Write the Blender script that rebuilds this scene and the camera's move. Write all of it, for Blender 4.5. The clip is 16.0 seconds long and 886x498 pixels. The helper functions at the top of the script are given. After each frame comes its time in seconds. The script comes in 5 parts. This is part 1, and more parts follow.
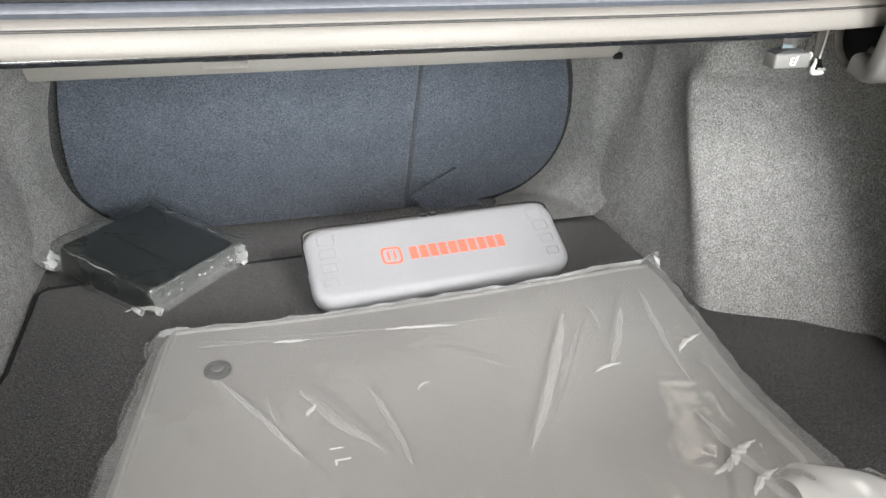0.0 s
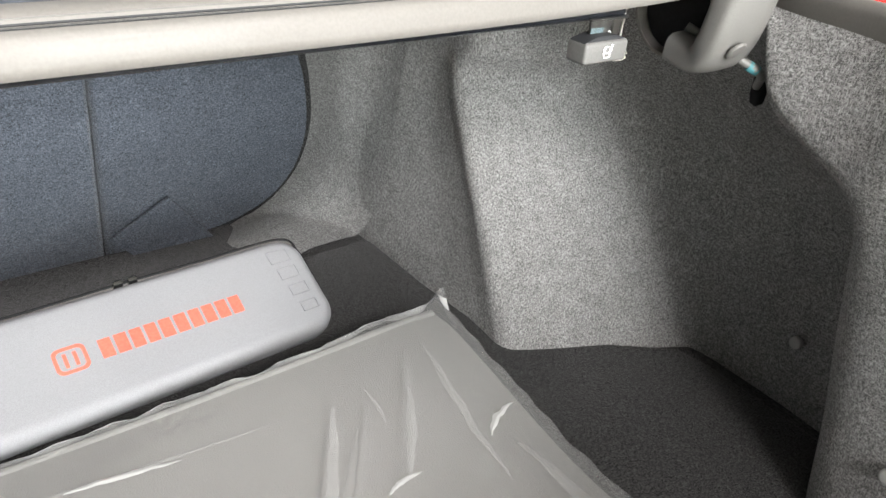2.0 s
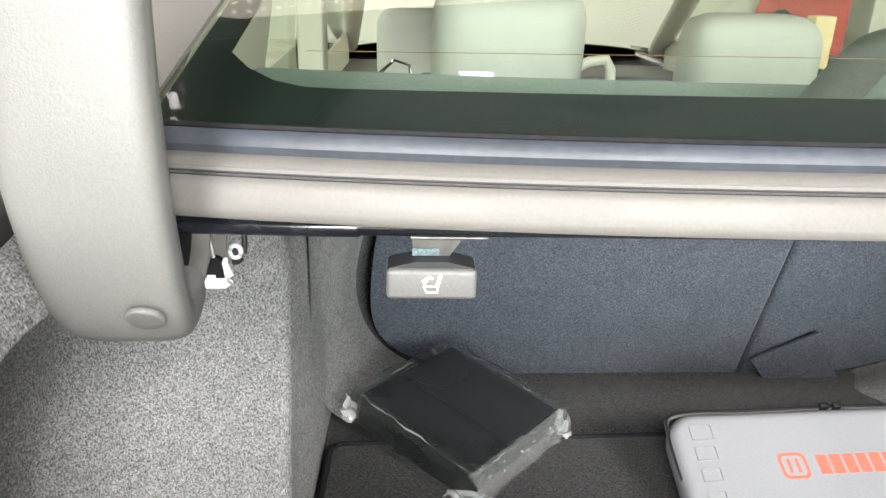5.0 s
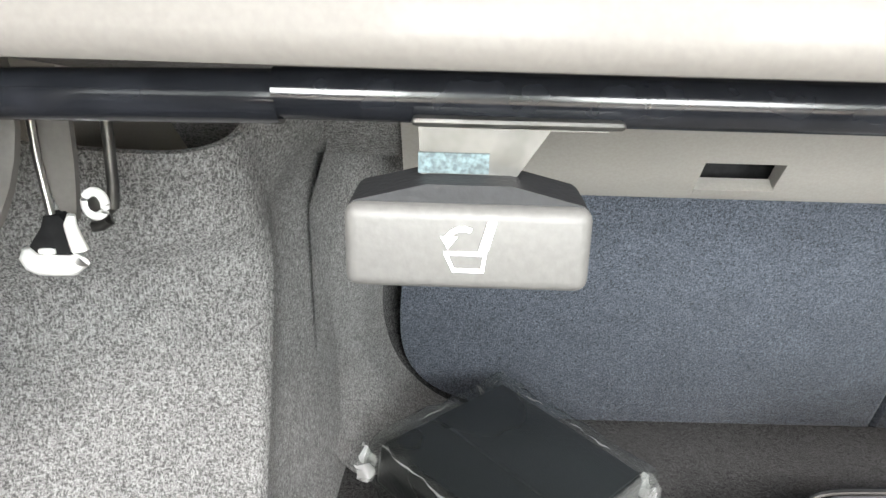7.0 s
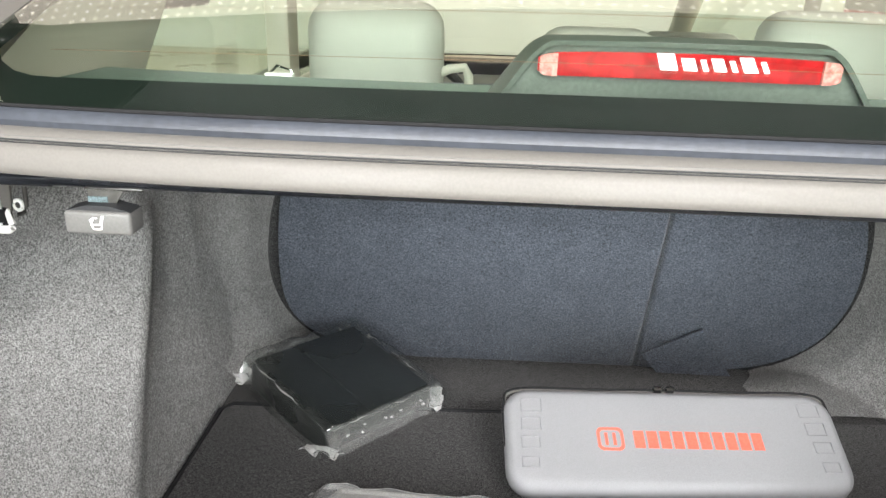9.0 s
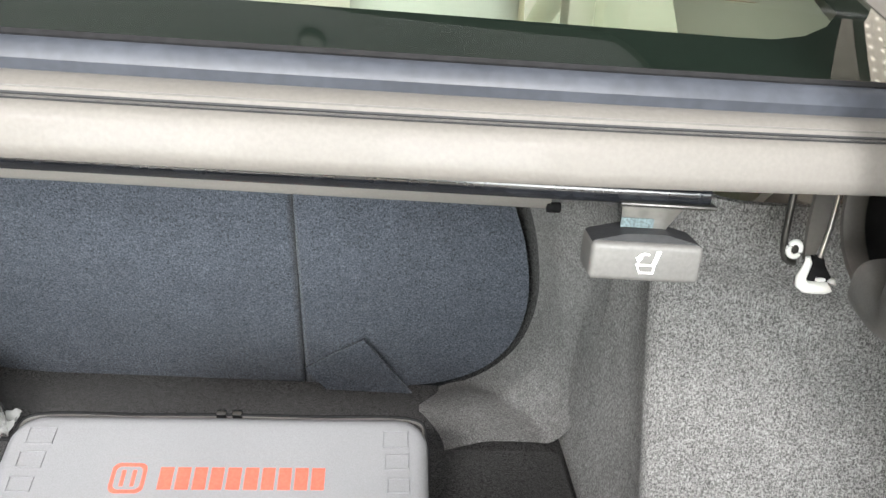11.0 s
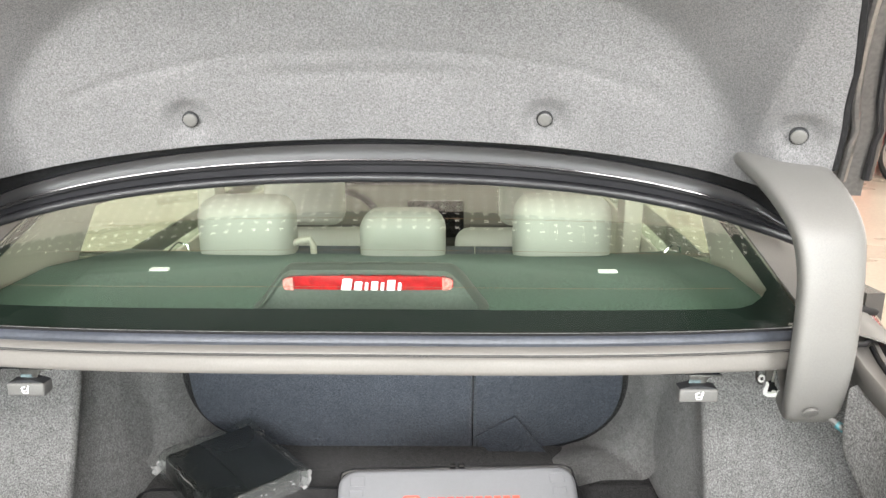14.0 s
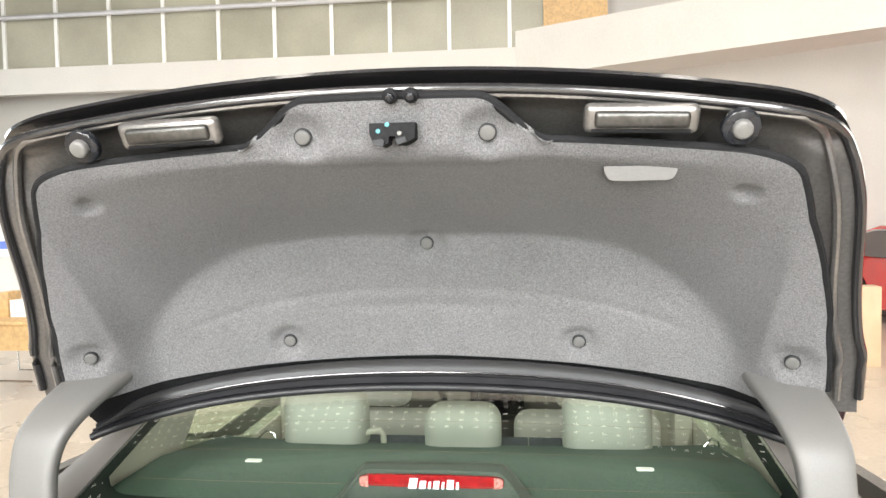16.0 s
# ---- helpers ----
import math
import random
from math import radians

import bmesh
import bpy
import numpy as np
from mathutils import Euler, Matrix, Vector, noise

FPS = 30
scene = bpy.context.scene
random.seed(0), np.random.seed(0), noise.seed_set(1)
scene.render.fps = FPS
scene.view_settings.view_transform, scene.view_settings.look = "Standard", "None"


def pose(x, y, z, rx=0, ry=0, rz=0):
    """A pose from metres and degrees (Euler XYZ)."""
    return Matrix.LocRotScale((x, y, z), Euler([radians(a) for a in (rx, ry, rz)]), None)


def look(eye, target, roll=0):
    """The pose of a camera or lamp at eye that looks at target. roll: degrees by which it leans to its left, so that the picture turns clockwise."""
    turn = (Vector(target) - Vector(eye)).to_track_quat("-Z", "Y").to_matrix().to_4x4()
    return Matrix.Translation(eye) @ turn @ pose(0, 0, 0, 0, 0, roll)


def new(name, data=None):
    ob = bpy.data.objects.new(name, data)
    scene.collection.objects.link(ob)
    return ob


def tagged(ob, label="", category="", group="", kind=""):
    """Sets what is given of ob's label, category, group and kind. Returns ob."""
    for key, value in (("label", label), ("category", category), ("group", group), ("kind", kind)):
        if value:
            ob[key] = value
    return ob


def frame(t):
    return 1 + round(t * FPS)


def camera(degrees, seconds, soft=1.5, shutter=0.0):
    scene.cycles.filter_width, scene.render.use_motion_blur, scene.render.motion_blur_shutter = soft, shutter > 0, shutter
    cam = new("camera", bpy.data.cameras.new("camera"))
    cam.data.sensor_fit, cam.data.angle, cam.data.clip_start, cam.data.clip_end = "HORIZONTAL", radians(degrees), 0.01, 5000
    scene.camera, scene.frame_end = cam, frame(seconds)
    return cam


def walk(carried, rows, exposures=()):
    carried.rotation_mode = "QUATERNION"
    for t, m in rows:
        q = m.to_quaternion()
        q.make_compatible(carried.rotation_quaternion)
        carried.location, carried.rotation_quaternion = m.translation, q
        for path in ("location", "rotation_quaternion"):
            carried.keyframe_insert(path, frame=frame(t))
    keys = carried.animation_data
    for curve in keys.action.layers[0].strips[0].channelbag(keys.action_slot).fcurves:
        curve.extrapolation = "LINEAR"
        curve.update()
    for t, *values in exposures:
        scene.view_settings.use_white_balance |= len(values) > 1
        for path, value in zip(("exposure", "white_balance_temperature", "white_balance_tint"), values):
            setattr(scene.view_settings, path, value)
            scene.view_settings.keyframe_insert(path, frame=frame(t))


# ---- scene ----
cam = camera(62.5, 16.0)
METRES, EYE, TILT, LEAN, TURN = 3.5, 1.15, -25.34, -1.2, -23.77
EXPOSURES = [(t, stops, 6850, 12) for t, stops in [(0, 0.1), (3.2, 0.1), (4.2, 0.05), (6.8, 0.25), (7.5, 0.22), (8, 0.15), (9, -0.06), (9.5, -0.14), (10, -0.04), (12.5, 0.04), (13.2, -0.2), (14, -0.14), (15, -0.08), (16, -0.42)]]
PATH = [
    (0, (-0.194, -0.004, 1.193), (0.322, 1.667, 0.221), 2.2),
    (0.5, (-0.122, 0.114, 1.179), (0.615, 1.692, 0.195), 2.6),
    (1, (-0.066, 0.213, 1.153), (0.835, 1.693, 0.155), 3.2),
    (1.5, (-0.025, 0.27, 1.142), (0.976, 1.675, 0.13), 4.0),
    (2, (-0.022, 0.295, 1.141), (1.032, 1.655, 0.121), 4.7),
    (2.5, (-0.045, 0.272, 1.154), (1.027, 1.623, 0.14), 5.1),
    (3, (-0.116, 0.201, 1.181), (0.916, 1.599, 0.191), 5.4),
    (3.5, (-0.24, 0.136, 1.197), (0.647, 1.668, 0.265), 5.2),
    (4, (-0.353, 0.102, 1.215), (0.204, 1.817, 0.349), 3.6),
    (4.5, (-0.429, 0.197, 1.193), (-0.156, 2.013, 0.401), 2.3),
    (4.7, (-0.443, 0.255, 1.177), (-0.26, 2.091, 0.405), 2.1),
    (6.8, (-0.429, 0.552, 1.037), (-0.459, 2.435, 0.363), 1.3),
    (7, (-0.43, 0.555, 1.035), (-0.462, 2.437, 0.359), 1.4),
    (7.5, (-0.43, 0.534, 1.043), (-0.467, 2.413, 0.357), 1.9),
    (8, (-0.412, 0.453, 1.075), (-0.462, 2.326, 0.375), 2.4),
    (8.5, (-0.332, 0.291, 1.132), (-0.396, 2.16, 0.424), 2.3),
    (9, (-0.159, 0.208, 1.164), (-0.236, 2.074, 0.449), 1.8),
    (9.5, (0.061, 0.276, 1.141), (0.027, 2.141, 0.419), 2.6),
    (10, (0.211, 0.368, 1.111), (0.234, 2.238, 0.401), 3.3),
    (10.2, (0.246, 0.395, 1.094), (0.279, 2.269, 0.395), 3.7),
    (12.3, (0.375, 0.398, 1.105), (0.52, 2.277, 0.435), 3.0),
    (12.5, (0.358, 0.354, 1.125), (0.515, 2.234, 0.462), 3.1),
    (13, (0.307, 0.17, 1.211), (0.438, 2.057, 0.56), 2.4),
    (13.5, (0.206, -0.057, 1.328), (0.276, 1.848, 0.724), 1.9),
    (14, (0.136, -0.156, 1.408), (0.082, 1.773, 0.882), -0.2),
    (14.5, (0.117, -0.184, 1.448), (-0.044, 1.771, 1.058), -1.4),
    (15, (0.125, -0.225, 1.499), (-0.073, 1.749, 1.246), -1.6),
    (15.5, (0.142, -0.303, 1.52), (-0.076, 1.679, 1.373), -1.5),
    (16, (0.167, -0.354, 1.531), (-0.065, 1.63, 1.436), -1.0),
]
walk(cam, [(t, look(eye, target, roll)) for t, eye, target, roll in PATH],
     exposures=EXPOSURES)

# ---- world, sun and large lights ----
world = bpy.data.worlds.new("showroom_daylight")
world.use_nodes = True
scene.world = world
sky = world.node_tree.nodes.new("ShaderNodeTexSky")
sky.sky_type, sky.sun_disc, sky.sun_elevation, sky.sun_rotation = "NISHITA", False, radians(40), radians(200)
world.node_tree.links.new(sky.outputs[0], world.node_tree.nodes["Background"].inputs[0])
world.node_tree.nodes["Background"].inputs[1].default_value = 0.12


def area_lamp(name, place, target, sx, sy, watts, colour):
    data = bpy.data.lights.new(name, "AREA")
    data.shape, data.size, data.size_y, data.energy, data.color = "RECTANGLE", sx, sy, watts, colour
    ob = new(name, data)
    ob.matrix_world = look(place, target)
    return ob


for lamp_x in (-2.2, 2.2):
    area_lamp("window_light", (lamp_x, -7.6, 2.7), (0.1, 0.0, 1.0), 2.4, 3.4, 1100, (0.90, 0.97, 1.0))
area_lamp("window_light", (6.2, -7.6, 2.7), (0.0, 0.6, 0.9), 2.6, 3.2, 60, (0.94, 0.97, 1.0))
area_lamp("window_light", (-6.2, -7.6, 2.7), (0.0, 0.6, 0.9), 2.6, 3.2, 60, (0.94, 0.97, 1.0))
area_lamp("window_light", (-10.6, 5.6, 2.8), (0.0, 5.0, 1.3), 8, 2.2, 560, (0.9, 0.95, 1.0))
# east lamp added to brighten the cabin; its window is assumed
area_lamp("window_light", (9.6, 5.6, 2.8), (0.0, 5.0, 1.3), 8, 2.2, 560, (1.0, 0.97, 0.92))
for lamp_x in (-2.3, 2.3):
    area_lamp("ceiling_light", (lamp_x, -5.8, 5.9), (-0.15 * lamp_x, 0.6, 0.8), 3.0, 1.6, 950, (0.97, 0.98, 1.0))
for lamp_x in (-1.7, 1.7):
    area_lamp("ceiling_light", (lamp_x, -1.0, 5.9), (lamp_x, -1.0, 0.0), 0.3, 5.0, 70, (1.0, 0.97, 0.92))
area_lamp("ceiling_light", (0.0, 5.5, 5.9), (0.0, 5.5, 0.0), 14, 3.2, 400, (1.0, 0.92, 0.8))
area_lamp("ceiling_light", (0.0, 10.0, 5.9), (0.0, 10.0, 0.0), 14, 2.0, 70, (1.0, 0.92, 0.8))

# ---- materials ----


def material(name, colour=(0.5, 0.5, 0.5), rough=0.5, metal=0.0, grain=0.0, grain_scale=60.0, stain=0.06, stain_scale=6.0,
             bump=0.0, bump_scale=300.0, sheen=0.0, coat=0.0, spec=0.5, fibre=0.0, emit=None, emit_strength=0.0):
    """Principled surface with colour variation at two scales and fine relief, in metres."""
    m = bpy.data.materials.new(name)
    m.use_nodes = True
    nt = m.node_tree
    b = nt.nodes["Principled BSDF"]
    b.inputs["Roughness"].default_value, b.inputs["Metallic"].default_value = rough, metal
    b.inputs["Sheen Weight"].default_value, b.inputs["Coat Weight"].default_value = sheen, coat
    b.inputs["Sheen Roughness"].default_value = 0.4
    b.inputs["Coat Roughness"].default_value = 0.06
    b.inputs["Specular IOR Level"].default_value = spec
    coord = nt.nodes.new("ShaderNodeNewGeometry")

    def noise_node(scale, detail):
        n = nt.nodes.new("ShaderNodeTexNoise")
        n.inputs["Scale"].default_value, n.inputs["Detail"].default_value = scale, detail
        nt.links.new(coord.outputs["Position"], n.inputs["Vector"])
        return n

    def remap(out, lo, hi, a=0.3, c=0.7):
        r = nt.nodes.new("ShaderNodeMapRange")
        r.inputs["From Min"].default_value, r.inputs["From Max"].default_value = a, c
        r.inputs["To Min"].default_value, r.inputs["To Max"].default_value = lo, hi
        nt.links.new(out, r.inputs["Value"])
        return r.outputs[0]

    big = remap(noise_node(stain_scale, 3.0).outputs["Fac"], 1 - stain, 1 + stain)
    fine = remap(noise_node(grain_scale, 2.0).outputs["Fac"], 1 - grain, 1 + grain, 0.36, 0.64)
    if fibre:
        # crossed felt fibres: two stretched noises, the lighter one on top
        strands = []
        for sx, sy, sz in ((1.0, 0.22, 0.5), (0.24, 0.9, 0.85), (0.7, 0.7, 0.2)):
            st = nt.nodes.new("ShaderNodeVectorMath")
            st.operation = "MULTIPLY"
            st.inputs[1].default_value = (sx, sy, sz)
            nt.links.new(coord.outputs["Position"], st.inputs[0])
            nn = noise_node(fibre, 2.0)
            nt.links.new(st.outputs[0], nn.inputs["Vector"])
            strands.append(nn.outputs["Fac"])
        top = strands[0]
        for other in strands[1:]:
            mx = nt.nodes.new("ShaderNodeMath")
            mx.operation = "MAXIMUM"
            nt.links.new(top, mx.inputs[0])
            nt.links.new(other, mx.inputs[1])
            top = mx.outputs[0]
        fine = remap(top, 1 - grain, 1 + 1.3 * grain, 0.47, 0.72)
    mul = nt.nodes.new("ShaderNodeMath")
    mul.operation = "MULTIPLY"
    nt.links.new(big, mul.inputs[0])
    nt.links.new(fine, mul.inputs[1])
    sc = nt.nodes.new("ShaderNodeVectorMath")
    sc.operation = "SCALE"
    sc.inputs[0].default_value = colour
    nt.links.new(mul.outputs[0], sc.inputs["Scale"])
    nt.links.new(sc.outputs[0], b.inputs["Base Color"])
    rr = nt.nodes.new("ShaderNodeMath")
    rr.operation = "MULTIPLY"
    rr.inputs[1].default_value = rough
    nt.links.new(big, rr.inputs[0])
    nt.links.new(rr.outputs[0], b.inputs["Roughness"])
    if bump:
        bn = nt.nodes.new("ShaderNodeBump")
        bn.inputs["Strength"].default_value, bn.inputs["Distance"].default_value = bump, 0.002
        nt.links.new(noise_node(bump_scale, 2.0).outputs["Fac"], bn.inputs["Height"])
        nt.links.new(bn.outputs[0], b.inputs["Normal"])
    if emit:
        b.inputs["Emission Color"].default_value = (*emit, 1)
        b.inputs["Emission Strength"].default_value = emit_strength
    return m


def glass(name, tint, gloss_rough=0.0, milk=0.0, ior=1.5, bump=0.0):
    """A thin pane or film: tinted passage, Fresnel gloss, and a little milky scatter."""
    m = bpy.data.materials.new(name)
    m.use_nodes = True
    nt = m.node_tree
    nt.nodes.remove(nt.nodes["Principled BSDF"])
    out = nt.nodes["Material Output"]
    tr = nt.nodes.new("ShaderNodeBsdfTransparent")
    tr.inputs[0].default_value = (*tint, 1)
    gl = nt.nodes.new("ShaderNodeBsdfGlossy")
    gl.inputs["Roughness"].default_value = gloss_rough
    # the same gloss from both faces of a thin pane
    fr = nt.nodes.new("ShaderNodeLayerWeight")
    fr.inputs["Blend"].default_value = 0.5
    steep = nt.nodes.new("ShaderNodeMath")
    steep.operation = "POWER"
    steep.inputs[1].default_value = 5.0
    nt.links.new(fr.outputs["Facing"], steep.inputs[0])
    f0 = ((ior - 1) / (ior + 1)) ** 2
    gloss = nt.nodes.new("ShaderNodeMath")
    gloss.operation = "MULTIPLY_ADD"
    gloss.inputs[1].default_value, gloss.inputs[2].default_value = 1 - f0, f0
    nt.links.new(steep.outputs[0], gloss.inputs[0])
    mix = nt.nodes.new("ShaderNodeMixShader")
    nt.links.new(gloss.outputs[0], mix.inputs[0])
    first = tr
    if milk:
        df = nt.nodes.new("ShaderNodeBsdfDiffuse")
        df.inputs[0].default_value = (0.85, 0.85, 0.84, 1)
        m2 = nt.nodes.new("ShaderNodeMixShader")
        m2.inputs[0].default_value = milk
        nt.links.new(tr.outputs[0], m2.inputs[1])
        nt.links.new(df.outputs[0], m2.inputs[2])
        first = m2
    if bump:
        n = nt.nodes.new("ShaderNodeTexNoise")
        n.inputs["Scale"].default_value = 26
        g = nt.nodes.new("ShaderNodeNewGeometry")
        nt.links.new(g.outputs["Position"], n.inputs["Vector"])
        bn = nt.nodes.new("ShaderNodeBump")
        bn.inputs["Strength"].default_value, bn.inputs["Distance"].default_value = bump, 0.01
        nt.links.new(n.outputs["Fac"], bn.inputs["Height"])
        nt.links.new(bn.outputs[0], gl.inputs["Normal"])
        nt.links.new(bn.outputs[0], fr.inputs["Normal"])
    nt.links.new(first.outputs[0], mix.inputs[1])
    nt.links.new(gl.outputs[0], mix.inputs[2])
    nt.links.new(mix.outputs[0], out.inputs["Surface"])
    return m


CARPET = material("trunk_carpet", (0.235, 0.231, 0.228), 0.95, grain=0.6, fibre=950, stain=0.09, stain_scale=40, bump=0.7, bump_scale=700, sheen=0.05, spec=0.1)
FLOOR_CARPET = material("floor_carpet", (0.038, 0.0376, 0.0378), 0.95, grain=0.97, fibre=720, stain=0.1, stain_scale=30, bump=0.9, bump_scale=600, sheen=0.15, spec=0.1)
SEAT_CARPET = material("seat_carpet", (0.078, 0.088, 0.108), 0.95, grain=0.65, fibre=950, stain=0.1, stain_scale=25, bump=0.8, bump_scale=600, sheen=0.2, spec=0.1)
LID_FELT = material("lid_felt", (0.16, 0.158, 0.161), 0.95, grain=0.36, fibre=1050, stain=0.06, stain_scale=8, bump=0.9, bump_scale=700, sheen=0.1, spec=0.1)
PAINT_GREIGE = material("greige_body_paint", (0.135, 0.126, 0.116), 0.6, metal=0.05, grain=0.04, grain_scale=500, stain=0.05, bump=0.1, bump_scale=180, coat=0.05)
PAINT_BLACK = material("black_body_paint", (0.018, 0.017, 0.018), 0.25, grain=0.05, grain_scale=300, stain=0.08, coat=1.0, bump=0.02, bump_scale=60)
BLACK_SATIN = material("black_satin_paint", (0.19, 0.18, 0.172), 0.3, metal=0.7, grain=0.1, grain_scale=200, stain=0.12, coat=0.7, bump=0.04, bump_scale=120)
HEM_BLACK = material("hem_black_paint", (0.016, 0.016, 0.018), 0.34, grain=0.05, grain_scale=300, stain=0.1, stain_scale=15, spec=0.32)
SEAL_SATIN = material("blue_grey_seal", (0.045, 0.05, 0.062), 0.42, grain=0.1, grain_scale=150, stain=0.12, stain_scale=12, bump=0.05, bump_scale=120, spec=0.4)
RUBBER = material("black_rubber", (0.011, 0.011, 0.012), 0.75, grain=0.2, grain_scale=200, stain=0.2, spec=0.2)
FRIT = material("glass_frit", (0.008, 0.013, 0.011), 0.6, grain=0.1, grain_scale=300, spec=0.2)
HEATER = material("heater_wire", (0.22, 0.12, 0.07), 0.5)
GLOSS_RUBBER = material("glossy_black_trim", (0.012, 0.013, 0.016), 0.16, grain=0.2, grain_scale=120, stain=0.2, bump=0.05, bump_scale=90)
GREY_PLASTIC = material("grey_plastic", (0.145, 0.141, 0.134), 0.45, grain=0.05, grain_scale=700, stain=0.04, bump=0.15, bump_scale=900)
HANDLE_PLASTIC = material("handle_plastic", (0.115, 0.113, 0.109), 0.5, grain=0.06, grain_scale=500, stain=0.05, bump=0.05, bump_scale=700)
STUD_PLASTIC = material("stud_plastic", (0.34, 0.34, 0.33), 0.22, stain=0.05)
WHITE_PLASTIC = material("white_plastic", (0.82, 0.82, 0.8), 0.4, stain=0.03)
STEEL = material("zinc_steel", (0.62, 0.62, 0.6), 0.32, metal=1.0, grain=0.08, grain_scale=120, stain=0.12)
DARK_CHROME = material("dark_bright_steel", (0.3, 0.3, 0.3), 0.22, metal=1.0, stain=0.1)
DULL_STEEL = material("dull_steel", (0.11, 0.108, 0.103), 0.4, metal=0.9, grain=0.15, grain_scale=150, stain=0.2, stain_scale=60)
WORN_PRINT = material("worn_teal_print", (0.07, 0.1, 0.108), 0.6, grain=0.4, grain_scale=900, stain=0.3, stain_scale=300)
CHROME = material("chrome", (0.8, 0.8, 0.8), 0.1, metal=1.0)
WHITE_INK = material("white_ink", (0.85, 0.85, 0.84), 0.6)
CASE_GREY = material("case_fabric", (0.215, 0.215, 0.226), 0.7, grain=0.08, grain_scale=900, stain=0.05, bump=0.0)
CASE_RED = material("case_print_red", (0.72, 0.12, 0.08), 0.55, grain=0.1, grain_scale=300)
MAT_GREY = material("mat_felt", (0.142, 0.137, 0.131), 0.95, grain=0.08, grain_scale=480, stain=0.07, bump=0.5, bump_scale=500, sheen=0.1, spec=0.1)
MAT_EDGE = material("mat_binding", (0.13, 0.128, 0.122), 0.85, grain=0.2, grain_scale=500)
BOX_BLACK = material("black_pouch", (0.006, 0.008, 0.0075), 0.28, grain=0.15, grain_scale=300, stain=0.1, bump=0.2, bump_scale=350)
CREAM = material("cream_leather", (0.52, 0.505, 0.465), 0.55, grain=0.04, grain_scale=260, stain=0.04, bump=0.15, bump_scale=300)
CREAM_TRIM = material("cream_trim", (0.62, 0.58, 0.51), 0.6, grain=0.04, grain_scale=300, stain=0.03)
SHELF_FELT = material("shelf_felt", (0.07, 0.118, 0.092), 0.95, grain=0.3, grain_scale=400, stain=0.1, sheen=0.1)
DARK_PLASTIC = material("dark_plastic", (0.024, 0.025, 0.027), 0.55, spec=0.3, grain=0.1, grain_scale=500, stain=0.08, bump=0.1, bump_scale=600)
RED_LENS = material("red_lens", (0.42, 0.012, 0.016), 0.12, grain=0.25, grain_scale=130, coat=0.6)
# pale pink for the glare painted on the red lens
LENS_GLARE = material("lens_glare_pink", (0.62, 0.24, 0.23), 0.15, grain=0.35, grain_scale=220, coat=0.5)
DARK_LENS = material("smoked_lens", (0.03, 0.012, 0.014), 0.08, coat=1.0, stain=0.2)
TEAL_TAPE = material("teal_tape", (0.06, 0.22, 0.25), 0.5, stain=0.2, stain_scale=200)
REAR_GLASS = glass("tinted_rear_glass", (0.81, 0.865, 0.80), ior=1.58)
SIDE_GLASS = glass("side_glass", (0.86, 0.93, 0.86), ior=1.45)
FILM = glass("plastic_film", (0.95, 0.95, 0.95), 0.11, milk=0.12, ior=1.75, bump=0.16)
MILKY_FILM = glass("milky_film", (0.9, 0.9, 0.9), 0.1, milk=0.45, ior=1.5)
FILM_FOLD = glass("film_fold", (0.95, 0.95, 0.95), 0.12, milk=0.32, ior=1.6)
FILM_SOFT = glass("film_soft_fold", (0.96, 0.96, 0.96), 0.12, milk=0.12, ior=1.6)
CELLO = glass("cellophane", (0.96, 0.98, 0.97), 0.16, milk=0.008, ior=1.9, bump=0.6)
PLASTER = material("white_plaster", (0.62, 0.6, 0.57), 0.85, grain=0.03, grain_scale=40, stain=0.03, stain_scale=1.5, bump=0.1, bump_scale=120)
FLOOR_TILE = material("beige_floor", (0.57, 0.49, 0.4), 0.28, grain=0.06, grain_scale=30, stain=0.05, stain_scale=1.2)
CEILING_DARK = material("dark_ceiling", (0.05, 0.05, 0.05), 0.8, stain=0.1)
LAMP_GLOW = material("lamp_glow", (0.9, 0.9, 0.88), 0.5, emit=(1.0, 0.97, 0.92), emit_strength=3.0)
WOOD = material("oak_laminate", (0.55, 0.36, 0.17), 0.5, grain=0.12, grain_scale=25, stain=0.12, stain_scale=3)
RED_PAINT = material("red_car_paint", (0.6, 0.012, 0.01), 0.2, coat=1.0, stain=0.05)
TYRE = material("tyre_rubber", (0.02, 0.02, 0.02), 0.8, grain=0.2)
ALLOY = material("alloy", (0.6, 0.6, 0.62), 0.25, metal=1.0)
SIGN_BLUE = material("sign_blue", (0.12, 0.2, 0.6), 0.4)
SIGN_GREY = material("sign_grey", (0.5, 0.5, 0.52), 0.4)
WINDOW_FILL = material("frosted_glazing", (0.36, 0.35, 0.28), 0.35, stain=0.15, stain_scale=1.0, grain=0.05)
WOVEN_GREY = material("woven_thread", (0.42, 0.42, 0.41), 0.8, grain=0.2, grain_scale=700)
LAMP_GREY = material("lamp_housing", (0.085, 0.1, 0.09), 0.4, grain=0.1, grain_scale=300, stain=0.08)
DASH_GREY = material("dash_plastic", (0.11, 0.105, 0.1), 0.6, grain=0.05, grain_scale=400)
# pale grey that paints the highlight on the seal's lip
SEAL_HIGHLIGHT = material("seal_highlight", (0.34, 0.34, 0.34), 0.35, grain=0.2, grain_scale=150)
SIGN_WHITE = material("sign_white", (0.78, 0.78, 0.78), 0.5, stain=0.03)
STAND_BEIGE = material("stand_beige", (0.62, 0.46, 0.3), 0.6, stain=0.05)
